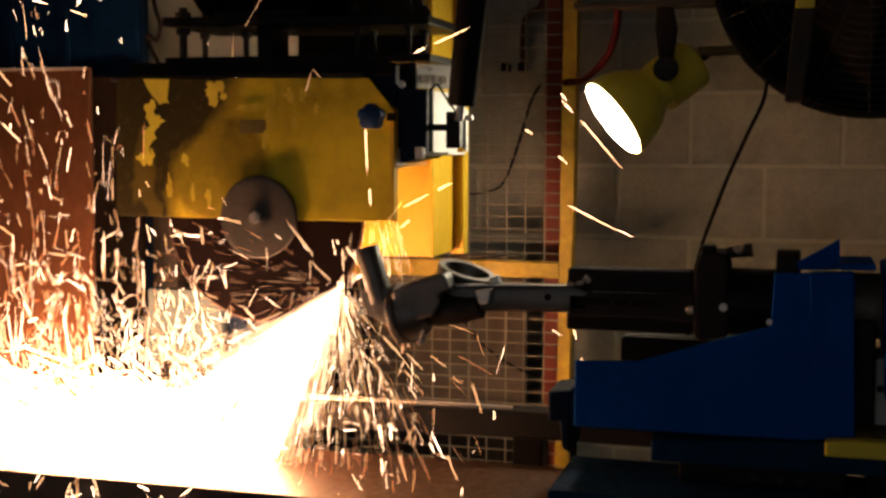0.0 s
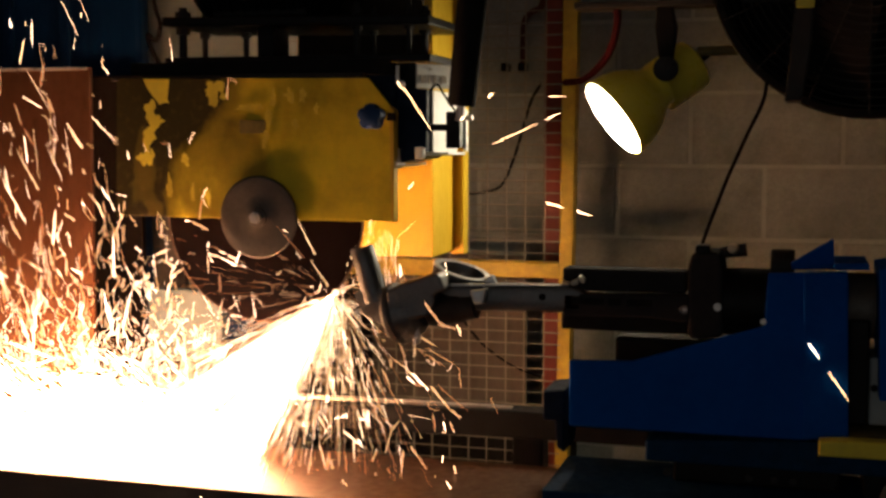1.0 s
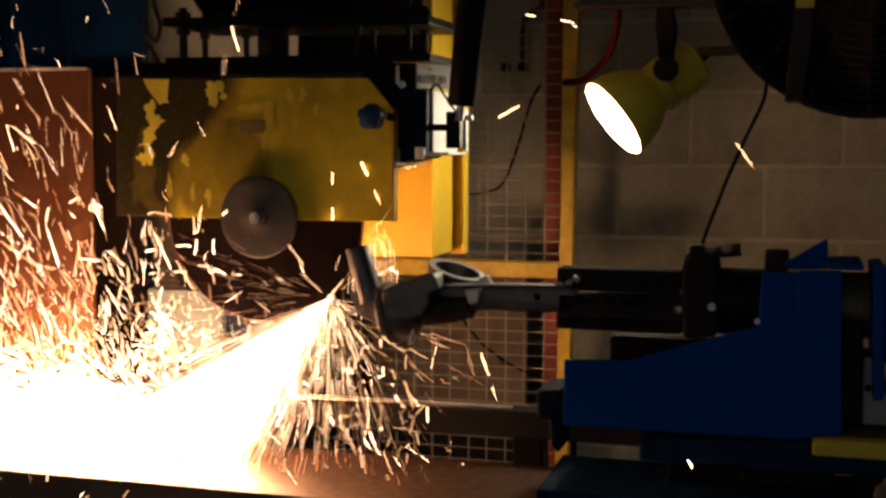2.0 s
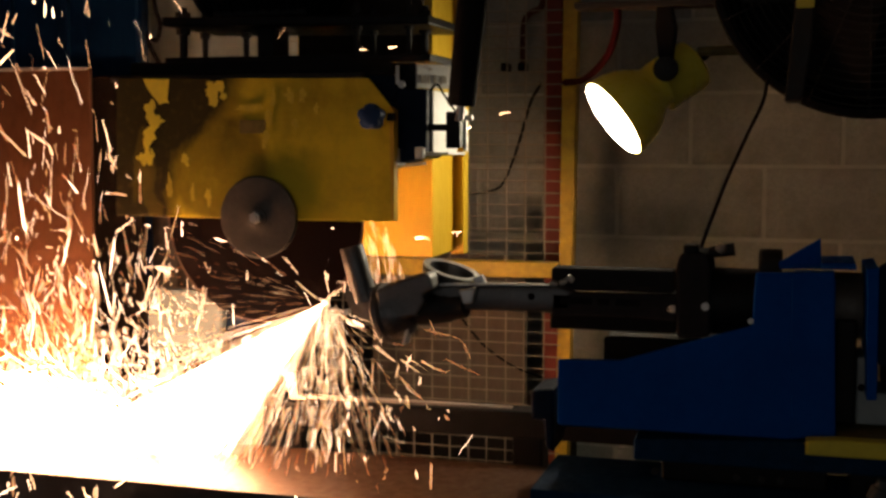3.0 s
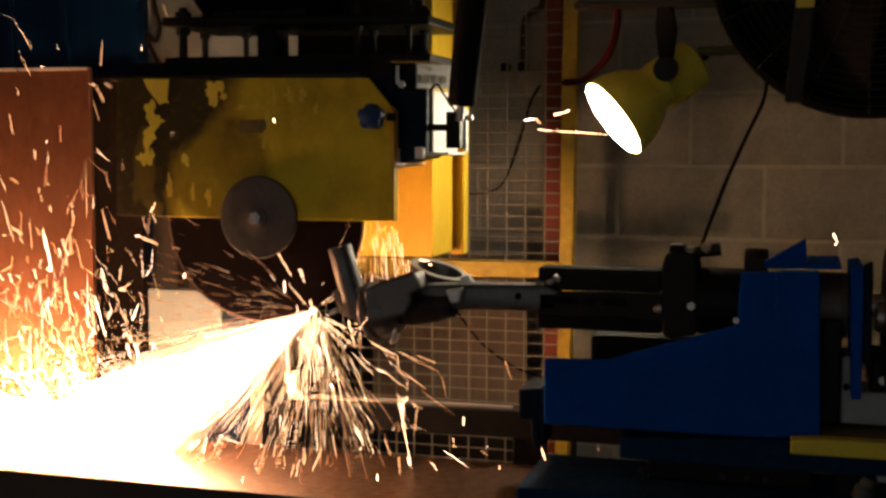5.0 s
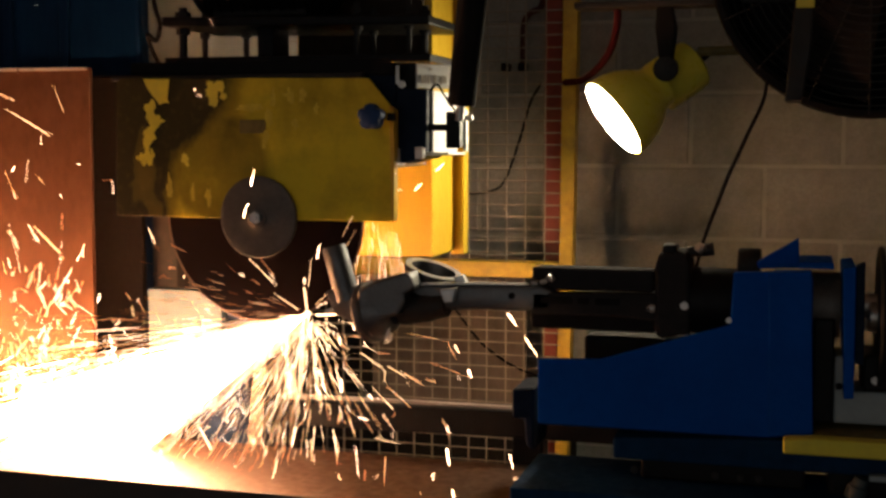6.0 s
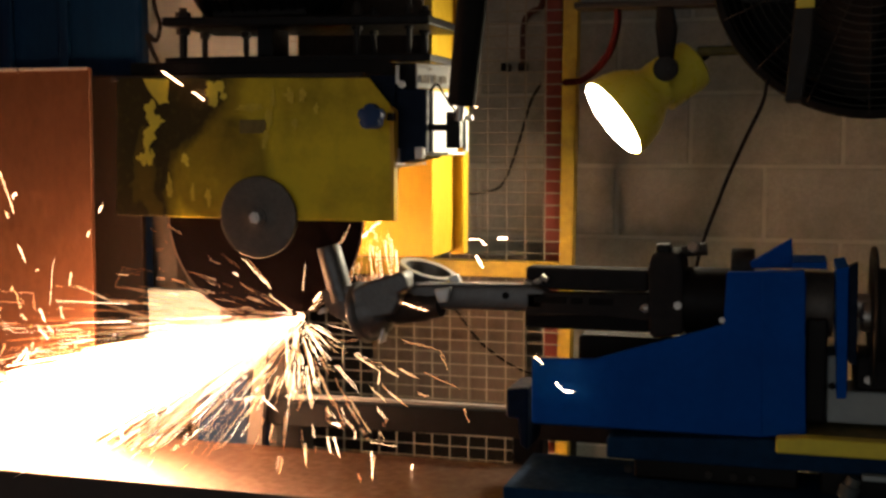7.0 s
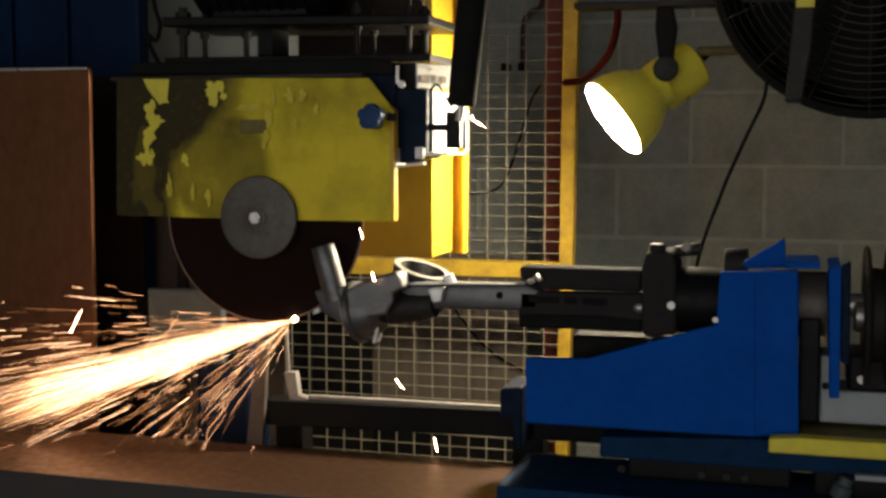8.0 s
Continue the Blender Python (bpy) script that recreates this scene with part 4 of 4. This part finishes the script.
def casting():
    k = thing("casting", (-0.761, 2.080, 1.204), "grey cast metal part with riser stub and ring", "casting")
    # upright riser stub
    a, b = Vector((-0.809, 2.040, 1.236)), Vector((-0.831, 2.040, 1.314))
    w = (b - a).normalized()
    part("riser_stub", lathe(a - w * 0.02, w, [(0, 0.0235), (0.06, 0.0222), (0.0985, 0.0215), (0.101, 0.0200)], 32), M_CAST, k, smooth=True)
    # stepped body below the stub
    part("gate_block", prism([(-0.842, 1.233), (-0.787, 1.244), (-0.757, 1.242), (-0.746, 1.158), (-0.777, 1.172), (-0.825, 1.194)], 2.022, 2.088, 0.004), M_CAST, k, smooth=True)
    part("flange_body", lathe(Vector((-0.772, 2.050, 1.194)), Vector((0.93, -0.20, 0.22)), [(0, 0.034), (0.002, 0.053), (0.006, 0.0565), (0.015, 0.055), (0.02, 0.049), (0.045, 0.044), (0.06, 0.03)], 48), M_CAST, k, smooth=True)
    part("boss", prism([(-0.773, 1.240), (-0.740, 1.257), (-0.680, 1.276), (-0.673, 1.270), (-0.664, 1.247), (-0.685, 1.236), (-0.682, 1.223), (-0.696, 1.199), (-0.742, 1.189), (-0.769, 1.202)], 2.0, 2.07, 0.005), M_CAST, k)
    part("fin", prism([(-0.730, 1.144), (-0.723, 1.171), (-0.718, 1.173), (-0.725, 1.144)], 2.02, 2.05, 0.001), M_CUT, k, "bright cut edge")
    part("cut_edge", prism([(-0.845, 1.191), (-0.839, 1.201), (-0.831, 1.204), (-0.831, 1.195)], 2.02, 2.04, 0.001), M_CUT, k, "bright cut edge")
    part("saddle", prism([(-0.786, 1.243), (-0.749, 1.252), (-0.706, 1.261), (-0.707, 1.230), (-0.787, 1.227)], 2.04, 2.09, 0.004), M_CAST, k)
    # same cast iron as the body; its shadow is put into the darker colour
    part("neck", lathe(Vector((-0.707, 2.050, 1.202)), Vector((0.97, -0.12, 0.14)), [(0, 0.026), (0.01, 0.0275), (0.06, 0.026), (0.066, 0.023), (0.09, 0.021)], 32), M_DARK, k, smooth=True)
    part("lug", prism([(-0.625, 1.245), (-0.594, 1.250), (-0.600, 1.223), (-0.617, 1.221)], 2.014, 2.03, 0.003), M_CUT, k)
    # bar to the chuck
    part("shank", prism([(-0.706, 1.247), (-0.591, 1.252), (-0.453, 1.256), (-0.428, 1.248), (-0.428, 1.211), (-0.488, 1.210), (-0.622, 1.208)], 2.03, 2.075, 0.008), M_CAST, k, smooth=True)
    part("mould_flash", prism([(-0.700, 1.2475), (-0.591, 1.2525), (-0.470, 1.2555), (-0.470, 1.2575), (-0.591, 1.256), (-0.700, 1.2515)], 2.034, 2.05, 0.0006), M_CUT, k, "pale line of mould flash")
    part("shank_hole", cyl((-0.499, 2.027, 1.237), (-0.499, 2.031, 1.237), 0.006, seg=16), M_RUBBER, k)
    # pouring ring, cut bright on its rim
    rc = Vector((-0.661, 2.100, 1.271))
    n = Vector((0.30, -0.09, 0.95)).normalized()
    ring = part("ring", lathe(rc - n * 0.035, n, [(0, 0.03), (0.002, 0.047), (0.033, 0.0535), (0.0345, 0.0525), (0.034, 0.0415), (0.004, 0.036), (0.003, 0.01)], 48), M_CAST, k, "ring-shaped pouring cup", smooth=True)
    part("ring_rim", lathe(rc - n * 0.0005, n, [(0, 0.0415), (0.0, 0.0535), (0.0018, 0.053), (0.0018, 0.042), (0.0, 0.0415)], 48, caps=False), M_CUT, ring, "bright cut rim")
    part("cup_lining", lathe(rc - n * 0.028, n, [(0, 0.034), (0.0, 0.0375), (0.022, 0.0405), (0.022, 0.0395), (0.002, 0.036), (0.002, 0.001)], 40), M_CAST, ring, "rough cast lining", smooth=True)
    part("ring_lug", prism([(-0.610, 1.263), (-0.593, 1.269), (-0.585, 1.253), (-0.604, 1.251)], 2.05, 2.065, 0.002), M_CUT, ring)
    return k


blade = saw()
lamp()
fan()
feed_rail()
slide = carriage()
cast = casting()

# ---- sparks ----
def contact(t):
    """Where the wheel bites: it runs down the wheel's rim as the part is fed in."""
    s = min(max(t / 8.0, 0), 1)
    x = -0.812 + (-0.904 - (-0.812)) * (0.82 * s + 0.18 * s * s)
    a = math.asin(max(-1, min(1, (x - HUB[0]) / WHEEL_R)))
    return Vector((x, 2.078, HUB[2] - WHEEL_R * math.cos(a) - 0.002))


def stuff(name, me, mat, label, at=(0, 0, 0)):
    me.materials.append(mat)
    ob = new(name, me)
    ob.location = at
    return tagged(ob, label, "sparks", kind="stuff")


def stream_angle(t):
    for (t0, a0, s0), (t1, a1, s1) in zip(STREAM, STREAM[1:]):
        if t <= t1:
            k = (t - t0) / (t1 - t0)
            return a0 + (a1 - a0) * k, s0 + (s1 - s0) * k
    return STREAM[-1][1:]


# seconds, angle below the level, spread of the fan
STREAM = [(0.0, 50, 0.78), (1.5, 46, 0.72), (3.0, 41, 0.56), (4.5, 34, 0.48), (6.0, 27, 0.40), (7.0, 22.5, 0.36), (7.5, 18.5, 0.25), (8.0, 18.5, 0.3)]


def build_sparks():
    rng = random.Random(21)

    def plume(r):
        q = 0.045 if r.random() < 0.85 else 0.075
        a, e = r.gauss(0, q), r.gauss(0, q)
        s = r.random() ** 1.5 * 0.55
        L = r.uniform(0.08, 0.35) if q < 0.05 else r.uniform(0.02, 0.09)
        w = Vector((-1, a, e))
        return w * s, w * (s + L), r.uniform(0.0005, 0.0014) if q < 0.05 else r.uniform(0.0002, 0.0005)

    def thin(r):
        a, b, w = plume(r)
        return a, a.lerp(b, r.uniform(0.25, 1.0)), 0.00015 + 0.0004 * r.random() ** 2.5

    def brush(r):
        # long fine lines along the edge of the fan
        a, e = r.gauss(0, 0.10), r.gauss(0, 0.095)
        s = r.random() ** 1.2 * 0.55
        L = r.uniform(0.03, 0.17)
        w = Vector((-1, a, e))
        return w * s, w * (s + L), 0.00014 + 0.0004 * r.random() ** 2.5

    fan_label = "fan of white-hot sparks thrown from the wheel"
    streams = []
    for k in range(7):
        if k in (2, 3):
            streams.append(stuff("spark_stream", needles(rng, 1100, thin), M_EMBER, fan_label))
        elif k in (0, 6):
            streams.append(stuff("spark_stream", needles(rng, 620, brush, bent=0.05), M_SPARK, fan_label))
        else:
            streams.append(stuff("spark_stream", needles(rng, 760, plume), M_STREAM, fan_label))

    def wide(r):
        a = r.gauss(0, 0.13)
        e = r.gauss(0, 0.13)
        s = r.uniform(0.05, 0.75)
        L = r.uniform(0.02, 0.12)
        w = Vector((-1, a, e))
        return w * s, w * (s + L), 0.00014 + 0.00038 * r.random() ** 2.5

    wides = [stuff("spark_fringe", needles(rng, (230, 420, 420)[k], wide, bent=0.12), M_EMBER if k == 0 else M_SPARK, "loose orange sparks round the hot fan") for k in range(3)]

    def shower(r):
        # thrown out and bending down as it falls
        a, e = r.gauss(0, 0.34), r.gauss(0, 0.20)
        s = r.random() ** 1.1 * 0.42
        L = r.uniform(0.012, 0.05) if r.random() < 0.7 else r.uniform(0.05, 0.14)
        p = Vector((a * (s - 0.4 * s * s) + r.uniform(-0.015, 0.03), e * s, -s + r.uniform(-0.01, 0.01)))
        w = Vector((a * (1 - 0.8 * s) + r.gauss(0, 0.025), e, -1))
        return p, p + w * L, 0.00011 + 0.00034 * r.random() ** 2.5

    showers = [stuff("spark_shower", needles(rng, (230, 200, 200)[k], shower, bent=0.07), M_EMBER if k == 0 else M_SHOWER, "sparks dropping below the cut") for k in range(3)]

    def pool(r):
        x = -abs(r.gauss(0, 0.30))
        h = abs(r.gauss(0, 0.042)) * (1 + 0.9 * min(1, -x / 0.5))
        y = r.uniform(-0.11, 0.10)
        w = Vector((-1, r.gauss(0, 0.15), r.gauss(0.05, 0.5))).normalized() * r.uniform(0.03, 0.13)
        p = Vector((x, y, 0.004 + h))
        return p, p + w, r.uniform(0.0006, 0.0015)

    pools = [stuff("spark_pool", needles(rng, 420, pool), M_STREAM, "sparks spreading over the bench top") for _ in range(3)]

    def bounce(r):
        x = r.uniform(-0.30, 0.30)
        z = -0.30 + r.expovariate(1 / (0.24 - 0.36 * x if x < 0.1 else 0.17))
        p = Vector((x, r.uniform(-0.10, 0.08), min(z, 0.66)))
        L = r.choice((0.010, 0.018, 0.028, 0.042, 0.060, 0.090)) * r.uniform(0.7, 1.3)
        w = Vector((r.gauss(-0.34 + 0.5 * max(0, x), 0.32), r.gauss(0, 0.2), r.gauss(0.95, 0.35))).normalized() * L
        return p, p + w, 0.00016 + 0.0008 * r.random() ** 3.5

    bounces = [stuff("spark_rebound", needles(rng, 63, bounce, bent=0.16), M_REBOUND, "sparks bouncing up before the brown shield") for _ in range(15)]

    def scatter(r):
        p = Vector((r.gauss(0, 0.15), r.gauss(0, 0.05), -0.10 + r.expovariate(1 / 0.085)))
        w = Vector((r.gauss(-0.25, 0.5), r.gauss(0, 0.2), r.gauss(0.5, 0.8))).normalized() * r.uniform(0.008, 0.045)
        return p, p + w, 0.0002 + 0.0006 * r.random() ** 2

    scatters = [stuff("spark_scatter", needles(rng, 190, scatter, bent=0.3), M_REBOUND, "fine sparks scattering over the hot fan") for _ in range(5)]

    def spill(r):
        p = Vector((r.uniform(-0.55, 0.12), r.uniform(-0.05, 0.03), r.uniform(-0.16, 0.02)))
        w = Vector((r.gauss(-0.2, 0.5), r.gauss(0, 0.2), r.gauss(-0.7, 0.4))).normalized() * r.uniform(0.01, 0.05)
        return p, p + w, 0.0003 + 0.0008 * r.random() ** 2

    spills = [stuff("spark_spill", needles(rng, 46, spill, bent=0.3), M_REBOUND, "sparks spilling over the bench front") for _ in range(2)]

    def spray(r):
        a = math.radians(r.triangular(-38, 30, -6))
        w = Vector((-math.cos(a), r.gauss(-0.03, 0.04), math.sin(a)))
        s = r.uniform(0.03, 0.34)
        return w * s, w * (s + r.uniform(0.008, 0.05)), 0.00013 + 0.0003 * r.random() ** 2

    sprays = [stuff("spark_spray", needles(rng, 75, spray, bent=0.1), M_EMBER, "fine sparks spraying back across the wheel") for _ in range(2)]

    def burst(r):
        a = math.radians(r.choice((r.uniform(-130, -20), r.uniform(-115, -30), r.uniform(-175, 170))))
        w = Vector((math.cos(a), r.gauss(0, 0.12), math.sin(a)))
        s = 0.015 + 0.25 * r.random() ** 1.5
        return w * s, w * (s + r.uniform(0.012, 0.085)), 0.00014 + 0.0004 * r.random() ** 2

    sprays += [stuff("spark_burst", needles(rng, 42, burst, bent=0.2), M_SHOWER, "sparks bursting all round the cut") for _ in range(3)]

    def drop(r):
        p = Vector((r.triangular(-0.20, 0.26, -0.06), r.gauss(0, 0.05), r.triangular(-0.20, 0.16, -0.06)))
        w = Vector((r.gauss(0.25, 0.4), r.gauss(0, 0.1), r.gauss(-0.8, 0.45))).normalized() * r.choice((0.008, 0.014, 0.022, 0.035, 0.055))
        return p, p + w, 0.0002 + 0.0006 * r.random() ** 2.5

    drops = [stuff("spark_drop", needles(rng, 26, drop, bent=0.25), M_REBOUND, "stray sparks dropping beyond the cut") for _ in range(4)]

    def drizzle(r):
        z = r.uniform(-0.06, 0.05)
        p = Vector((r.uniform(-0.035, 0.035) * (1.4 - 8 * z), r.gauss(0, 0.01), z))
        return p, p + Vector((p.x * 2 + r.gauss(0.03, 0.06), 0, -1)) * r.uniform(0.012, 0.05), r.uniform(0.00012, 0.0003)

    sprays.append(stuff("spark_drizzle", needles(rng, 130, drizzle), M_SPARK, "golden sparks falling behind the guard end"))
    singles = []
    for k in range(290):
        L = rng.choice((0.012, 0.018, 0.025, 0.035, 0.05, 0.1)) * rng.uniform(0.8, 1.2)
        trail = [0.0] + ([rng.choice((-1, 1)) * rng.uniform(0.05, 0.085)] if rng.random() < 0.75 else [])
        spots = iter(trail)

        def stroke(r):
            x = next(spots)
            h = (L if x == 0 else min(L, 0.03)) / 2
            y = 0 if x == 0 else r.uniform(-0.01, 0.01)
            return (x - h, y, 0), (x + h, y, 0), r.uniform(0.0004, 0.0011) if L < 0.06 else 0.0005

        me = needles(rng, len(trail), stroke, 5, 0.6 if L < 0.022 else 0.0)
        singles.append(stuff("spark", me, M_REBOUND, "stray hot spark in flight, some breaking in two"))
    return streams, wides, showers, pools, bounces, scatters, spills, sprays, singles, drops


SPARKS = build_sparks()
bead = bmesh.new()
bmesh.ops.create_icosphere(bead, subdivisions=2, radius=0.006)
BEAD = whole("molten_bead", bead, M_MELT, (0, 0, 0), "white-hot molten bead at the cut", "molten metal")

# feed of the carriage against the wheel, in metres from its last place
FEED = [(0.0, 0.0845), (0.5, 0.0800), (1.0, 0.0752), (1.5, 0.0703), (3.0, 0.0556), (3.5, 0.0492), (4.0, 0.0440), (4.5, 0.0384),
        (6.0, 0.0214), (6.5, 0.0160), (7.0, 0.0107), (7.5, 0.0053), (8.0, 0.0)]


def feed_at(t):
    for (t0, a), (t1, b) in zip(FEED, FEED[1:]):
        if t <= t1:
            return a + (b - a) * (t - t0) / (t1 - t0)
    return FEED[-1][1]


def motions():
    rng = random.Random(5)
    for ob in (slide, cast):
        at = ORIGIN[ob]
        walk(ob, [(t, pose(at.x + dx, at.y, at.z)) for t, dx in FEED])
    at = blade.location.copy()
    walk(blade, [(k / 10, pose(*at, 0, 70 * k, 0)) for k in range(81)])
    streams, wides, showers, pools, bounces, scatters, spills, sprays, singles, drops = SPARKS
    ticks = [k / 10 for k in range(81)]
    walk(BEAD, [(t, Matrix.Translation(contact(t))) for t in ticks[::5]])
    LEAVE = (7.0, 7.1, 9, 9, 7.62, 6.9, 7.5)
    for i, ob in enumerate(streams):
        off = (i - 3) / 3 * 19
        rows = []
        for t in ticks:
            c = contact(t)
            a, s = stream_angle(t)
            a += off * s + rng.uniform(-0.8, 0.8)
            # most of the fan flies off as the cut ends
            d = 0 if i in (2, 3) else 28.0 * max(0, t - LEAVE[i])
            rows.append((t, pose(c.x - d * math.cos(radians(a)), c.y, c.z - d * math.sin(radians(a)), 57 * t * 10 + i * 40, -a, 0)))
        walk(ob, rows)
    for i, ob in enumerate(wides):
        rows = []
        for t in ticks:
            c = contact(t)
            a, s = stream_angle(t)
            away = 6.0 * max(0, t - (9, 7.3, 7.5)[i])
            rows.append((t, pose(c.x - away, c.y, c.z - 0.3 * away, 63 * t * 10 + i * 90, -(a + 2 + (i - 1) * 11 * s - ((5, 4, 0)[i] * min(1, max(0, t - 4.0))) + rng.uniform(-2, 2)), 0)))
        walk(ob, rows)
    for i, ob in enumerate(showers):
        rows = []
        for t in ticks:
            c = contact(t)
            # the shower swings over into the fan as the cut ends
            swing = 9 + (i - 1) * 15 + (64 - 6 * i) * min(1.0, max(0.0, (t - 5.0 - 0.4 * i) / 1.7))
            away = 6.0 * max(0, t - (9, 7.3, 7.0)[i])
            rows.append((t, pose(c.x - away, c.y + 0.01, c.z - 0.3 * away, 0, swing + rng.uniform(-5, 5), 0) @ pose(0, 0, 0, 0, 0, 71 * t * 10 + i * 100)))
        walk(ob, rows)
    for i, ob in enumerate(pools):
        rows = []
        for t in ticks:
            x = -0.930 - 0.10 * i - 0.062 * t - (0.09 + 0.05 * i) * max(0, t - 3.0) - 18.0 * max(0, t - 6.7 - 0.2 * i) + rng.uniform(-0.02, 0.02)
            rows.append((t, pose(x, 2.02, 0.902, 0, 0, rng.uniform(-4, 4))))
        walk(ob, rows)
    for i, ob in enumerate(bounces):
        # each cloud rises before the shield, arcs over and falls away past its end, then rises again
        period, phase, last = rng.uniform(0.75, 1.1), rng.random(), 3.0 + i * 0.29
        rows = []
        for t in ticks:
            p = (t / period + phase) * math.tau
            x = -1.415 + 0.13 * math.cos(p) + 0.02 * math.sin(i * 2.1)
            z = 1.17 + 0.16 * math.sin(p) + 0.05 * math.sin(i * 1.7)
            d = max(0, t - last)
            rows.append((t, pose(x - 4.0 * d, 2.09, z + 0.3 * d, 0, 14 * math.sin(p * 0.7), 40 * math.sin(p * 0.5 + i))))
        walk(ob, rows)
    for i, ob in enumerate(scatters):
        rows = []
        for t in ticks:
            x = -1.179 - 0.05 * (i - 2) - 0.03 * t + rng.uniform(-0.03, 0.03) - 4.0 * max(0, t - 3.5 - 0.9 * i)
            z = 1.074 - 0.01 * t + rng.uniform(-0.04, 0.04) + 0.02 * i
            rows.append((t, pose(x, 2.03, z, 0, rng.uniform(-15, 15), rng.uniform(-30, 30))))
        walk(ob, rows)
    for i, ob in enumerate(spills):
        rows = []
        for t in ticks:
            d = max(0, t - 3.2 - 1.6 * i)
            rows.append((t, pose(-0.95 - 0.03 * t + rng.uniform(-0.1, 0.1) - 0.5 * d, 1.80, 0.905 + rng.uniform(-0.03, 0.03) - 0.3 * d, 0, rng.uniform(-12, 12), rng.uniform(-8, 8))))
        walk(ob, rows)
    for i, ob in enumerate(sprays[2:5]):
        rows = []
        for t in ticks:
            c = contact(t)
            away = 5.0 * max(0, t - (7.0, 7.2, 7.5)[i])
            rows.append((t, pose(c.x - 0.6 * away, c.y - 0.01, c.z - away, 12 * math.sin(7 * t + i * 2), 12 * (i - 1) + rng.uniform(-14, 14), 0)))
        walk(ob, rows)
    for i, ob in enumerate(sprays[:2]):
        rows = []
        for t in ticks:
            c = contact(t)
            rows.append((t, pose(c.x - 16.0 * max(0, t - 7.25 - 0.3 * i), c.y - 0.012, c.z + 0.004, 12 * math.sin(9 * t + i * 2), rng.uniform(-9, 9) + 6 * i - 16 * max(0, min(1, t - 6.8)), 0)))
        walk(ob, rows)
    walk(sprays[5], [(t, pose(-0.768 + rng.uniform(-0.008, 0.008), 2.15, 1.312 + rng.uniform(-0.02, 0.02) - 14.0 * max(0, t - 7.55), 0, rng.uniform(-4, 4), rng.uniform(-40, 40))) for t in ticks])
    for i, ob in enumerate(drops):
        rows = []
        for t in ticks:
            p = (t / (0.8 + 0.13 * i) + 0.27 * i) * math.tau
            d = max(0, t - 4.6 - 0.8 * i)
            rows.append((t, pose(-0.70 - 0.011 * t + 0.05 * math.cos(p) + 0.6 * d, 2.0, 1.04 + 0.10 * math.sin(p) - 3.0 * d, 0, 20 * math.sin(0.6 * p), 30 * math.sin(0.4 * p + i))))
        walk(ob, rows)
    n = len(singles)
    for i, ob in enumerate(singles):
        # ballistic flight from the cut to the floor, started at its own moment
        t0 = -0.8 + 8.6 * (i / n) ** 1.35
        c = contact(max(t0, 0))
        side = rng.random()
        if side < 0.7:
            v = Vector((rng.uniform(0.05, 2.0), rng.uniform(-0.5, 0.5), rng.uniform(0.3, 3.2)))
        else:
            v = Vector((rng.uniform(-2.4, -0.05), rng.uniform(-0.5, 0.3), rng.uniform(0.3, 3.2)))
        rows = []
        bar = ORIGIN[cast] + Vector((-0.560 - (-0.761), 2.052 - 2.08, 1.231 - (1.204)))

        def along(p, d):
            d = d if v.x >= 0 else -d
            return Matrix.Translation(p) @ Vector((1, 0, 0)).rotation_difference(d).to_matrix().to_4x4()

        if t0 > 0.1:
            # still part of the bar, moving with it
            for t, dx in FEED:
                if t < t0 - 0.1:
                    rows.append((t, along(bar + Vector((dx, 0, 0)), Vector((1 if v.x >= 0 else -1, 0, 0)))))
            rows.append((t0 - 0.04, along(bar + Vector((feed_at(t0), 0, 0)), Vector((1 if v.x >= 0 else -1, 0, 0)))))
        steps = 14
        for k in range(steps + 1):
            f = 0.95 * k / steps
            t = t0 + f
            if t < 0 or t > 8:
                continue
            p = c + v * f + Vector((0, 0, -4.9 * f * f))
            d = v + Vector((0, 0, -9.8 * f))
            if p.z < 0.005:
                p.z = 0.005
                rows.append((t, along(p, Vector((v.x, 0.2 * v.y, 0.02)))))
                break
            rows.append((t, along(p, d)))
        if rows[0][0] > 0:
            rows.insert(0, (0.0, rows[0][1]))
        if rows[-1][0] < 8:
            rows.append((8.0, rows[-1][1]))
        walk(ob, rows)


motions()
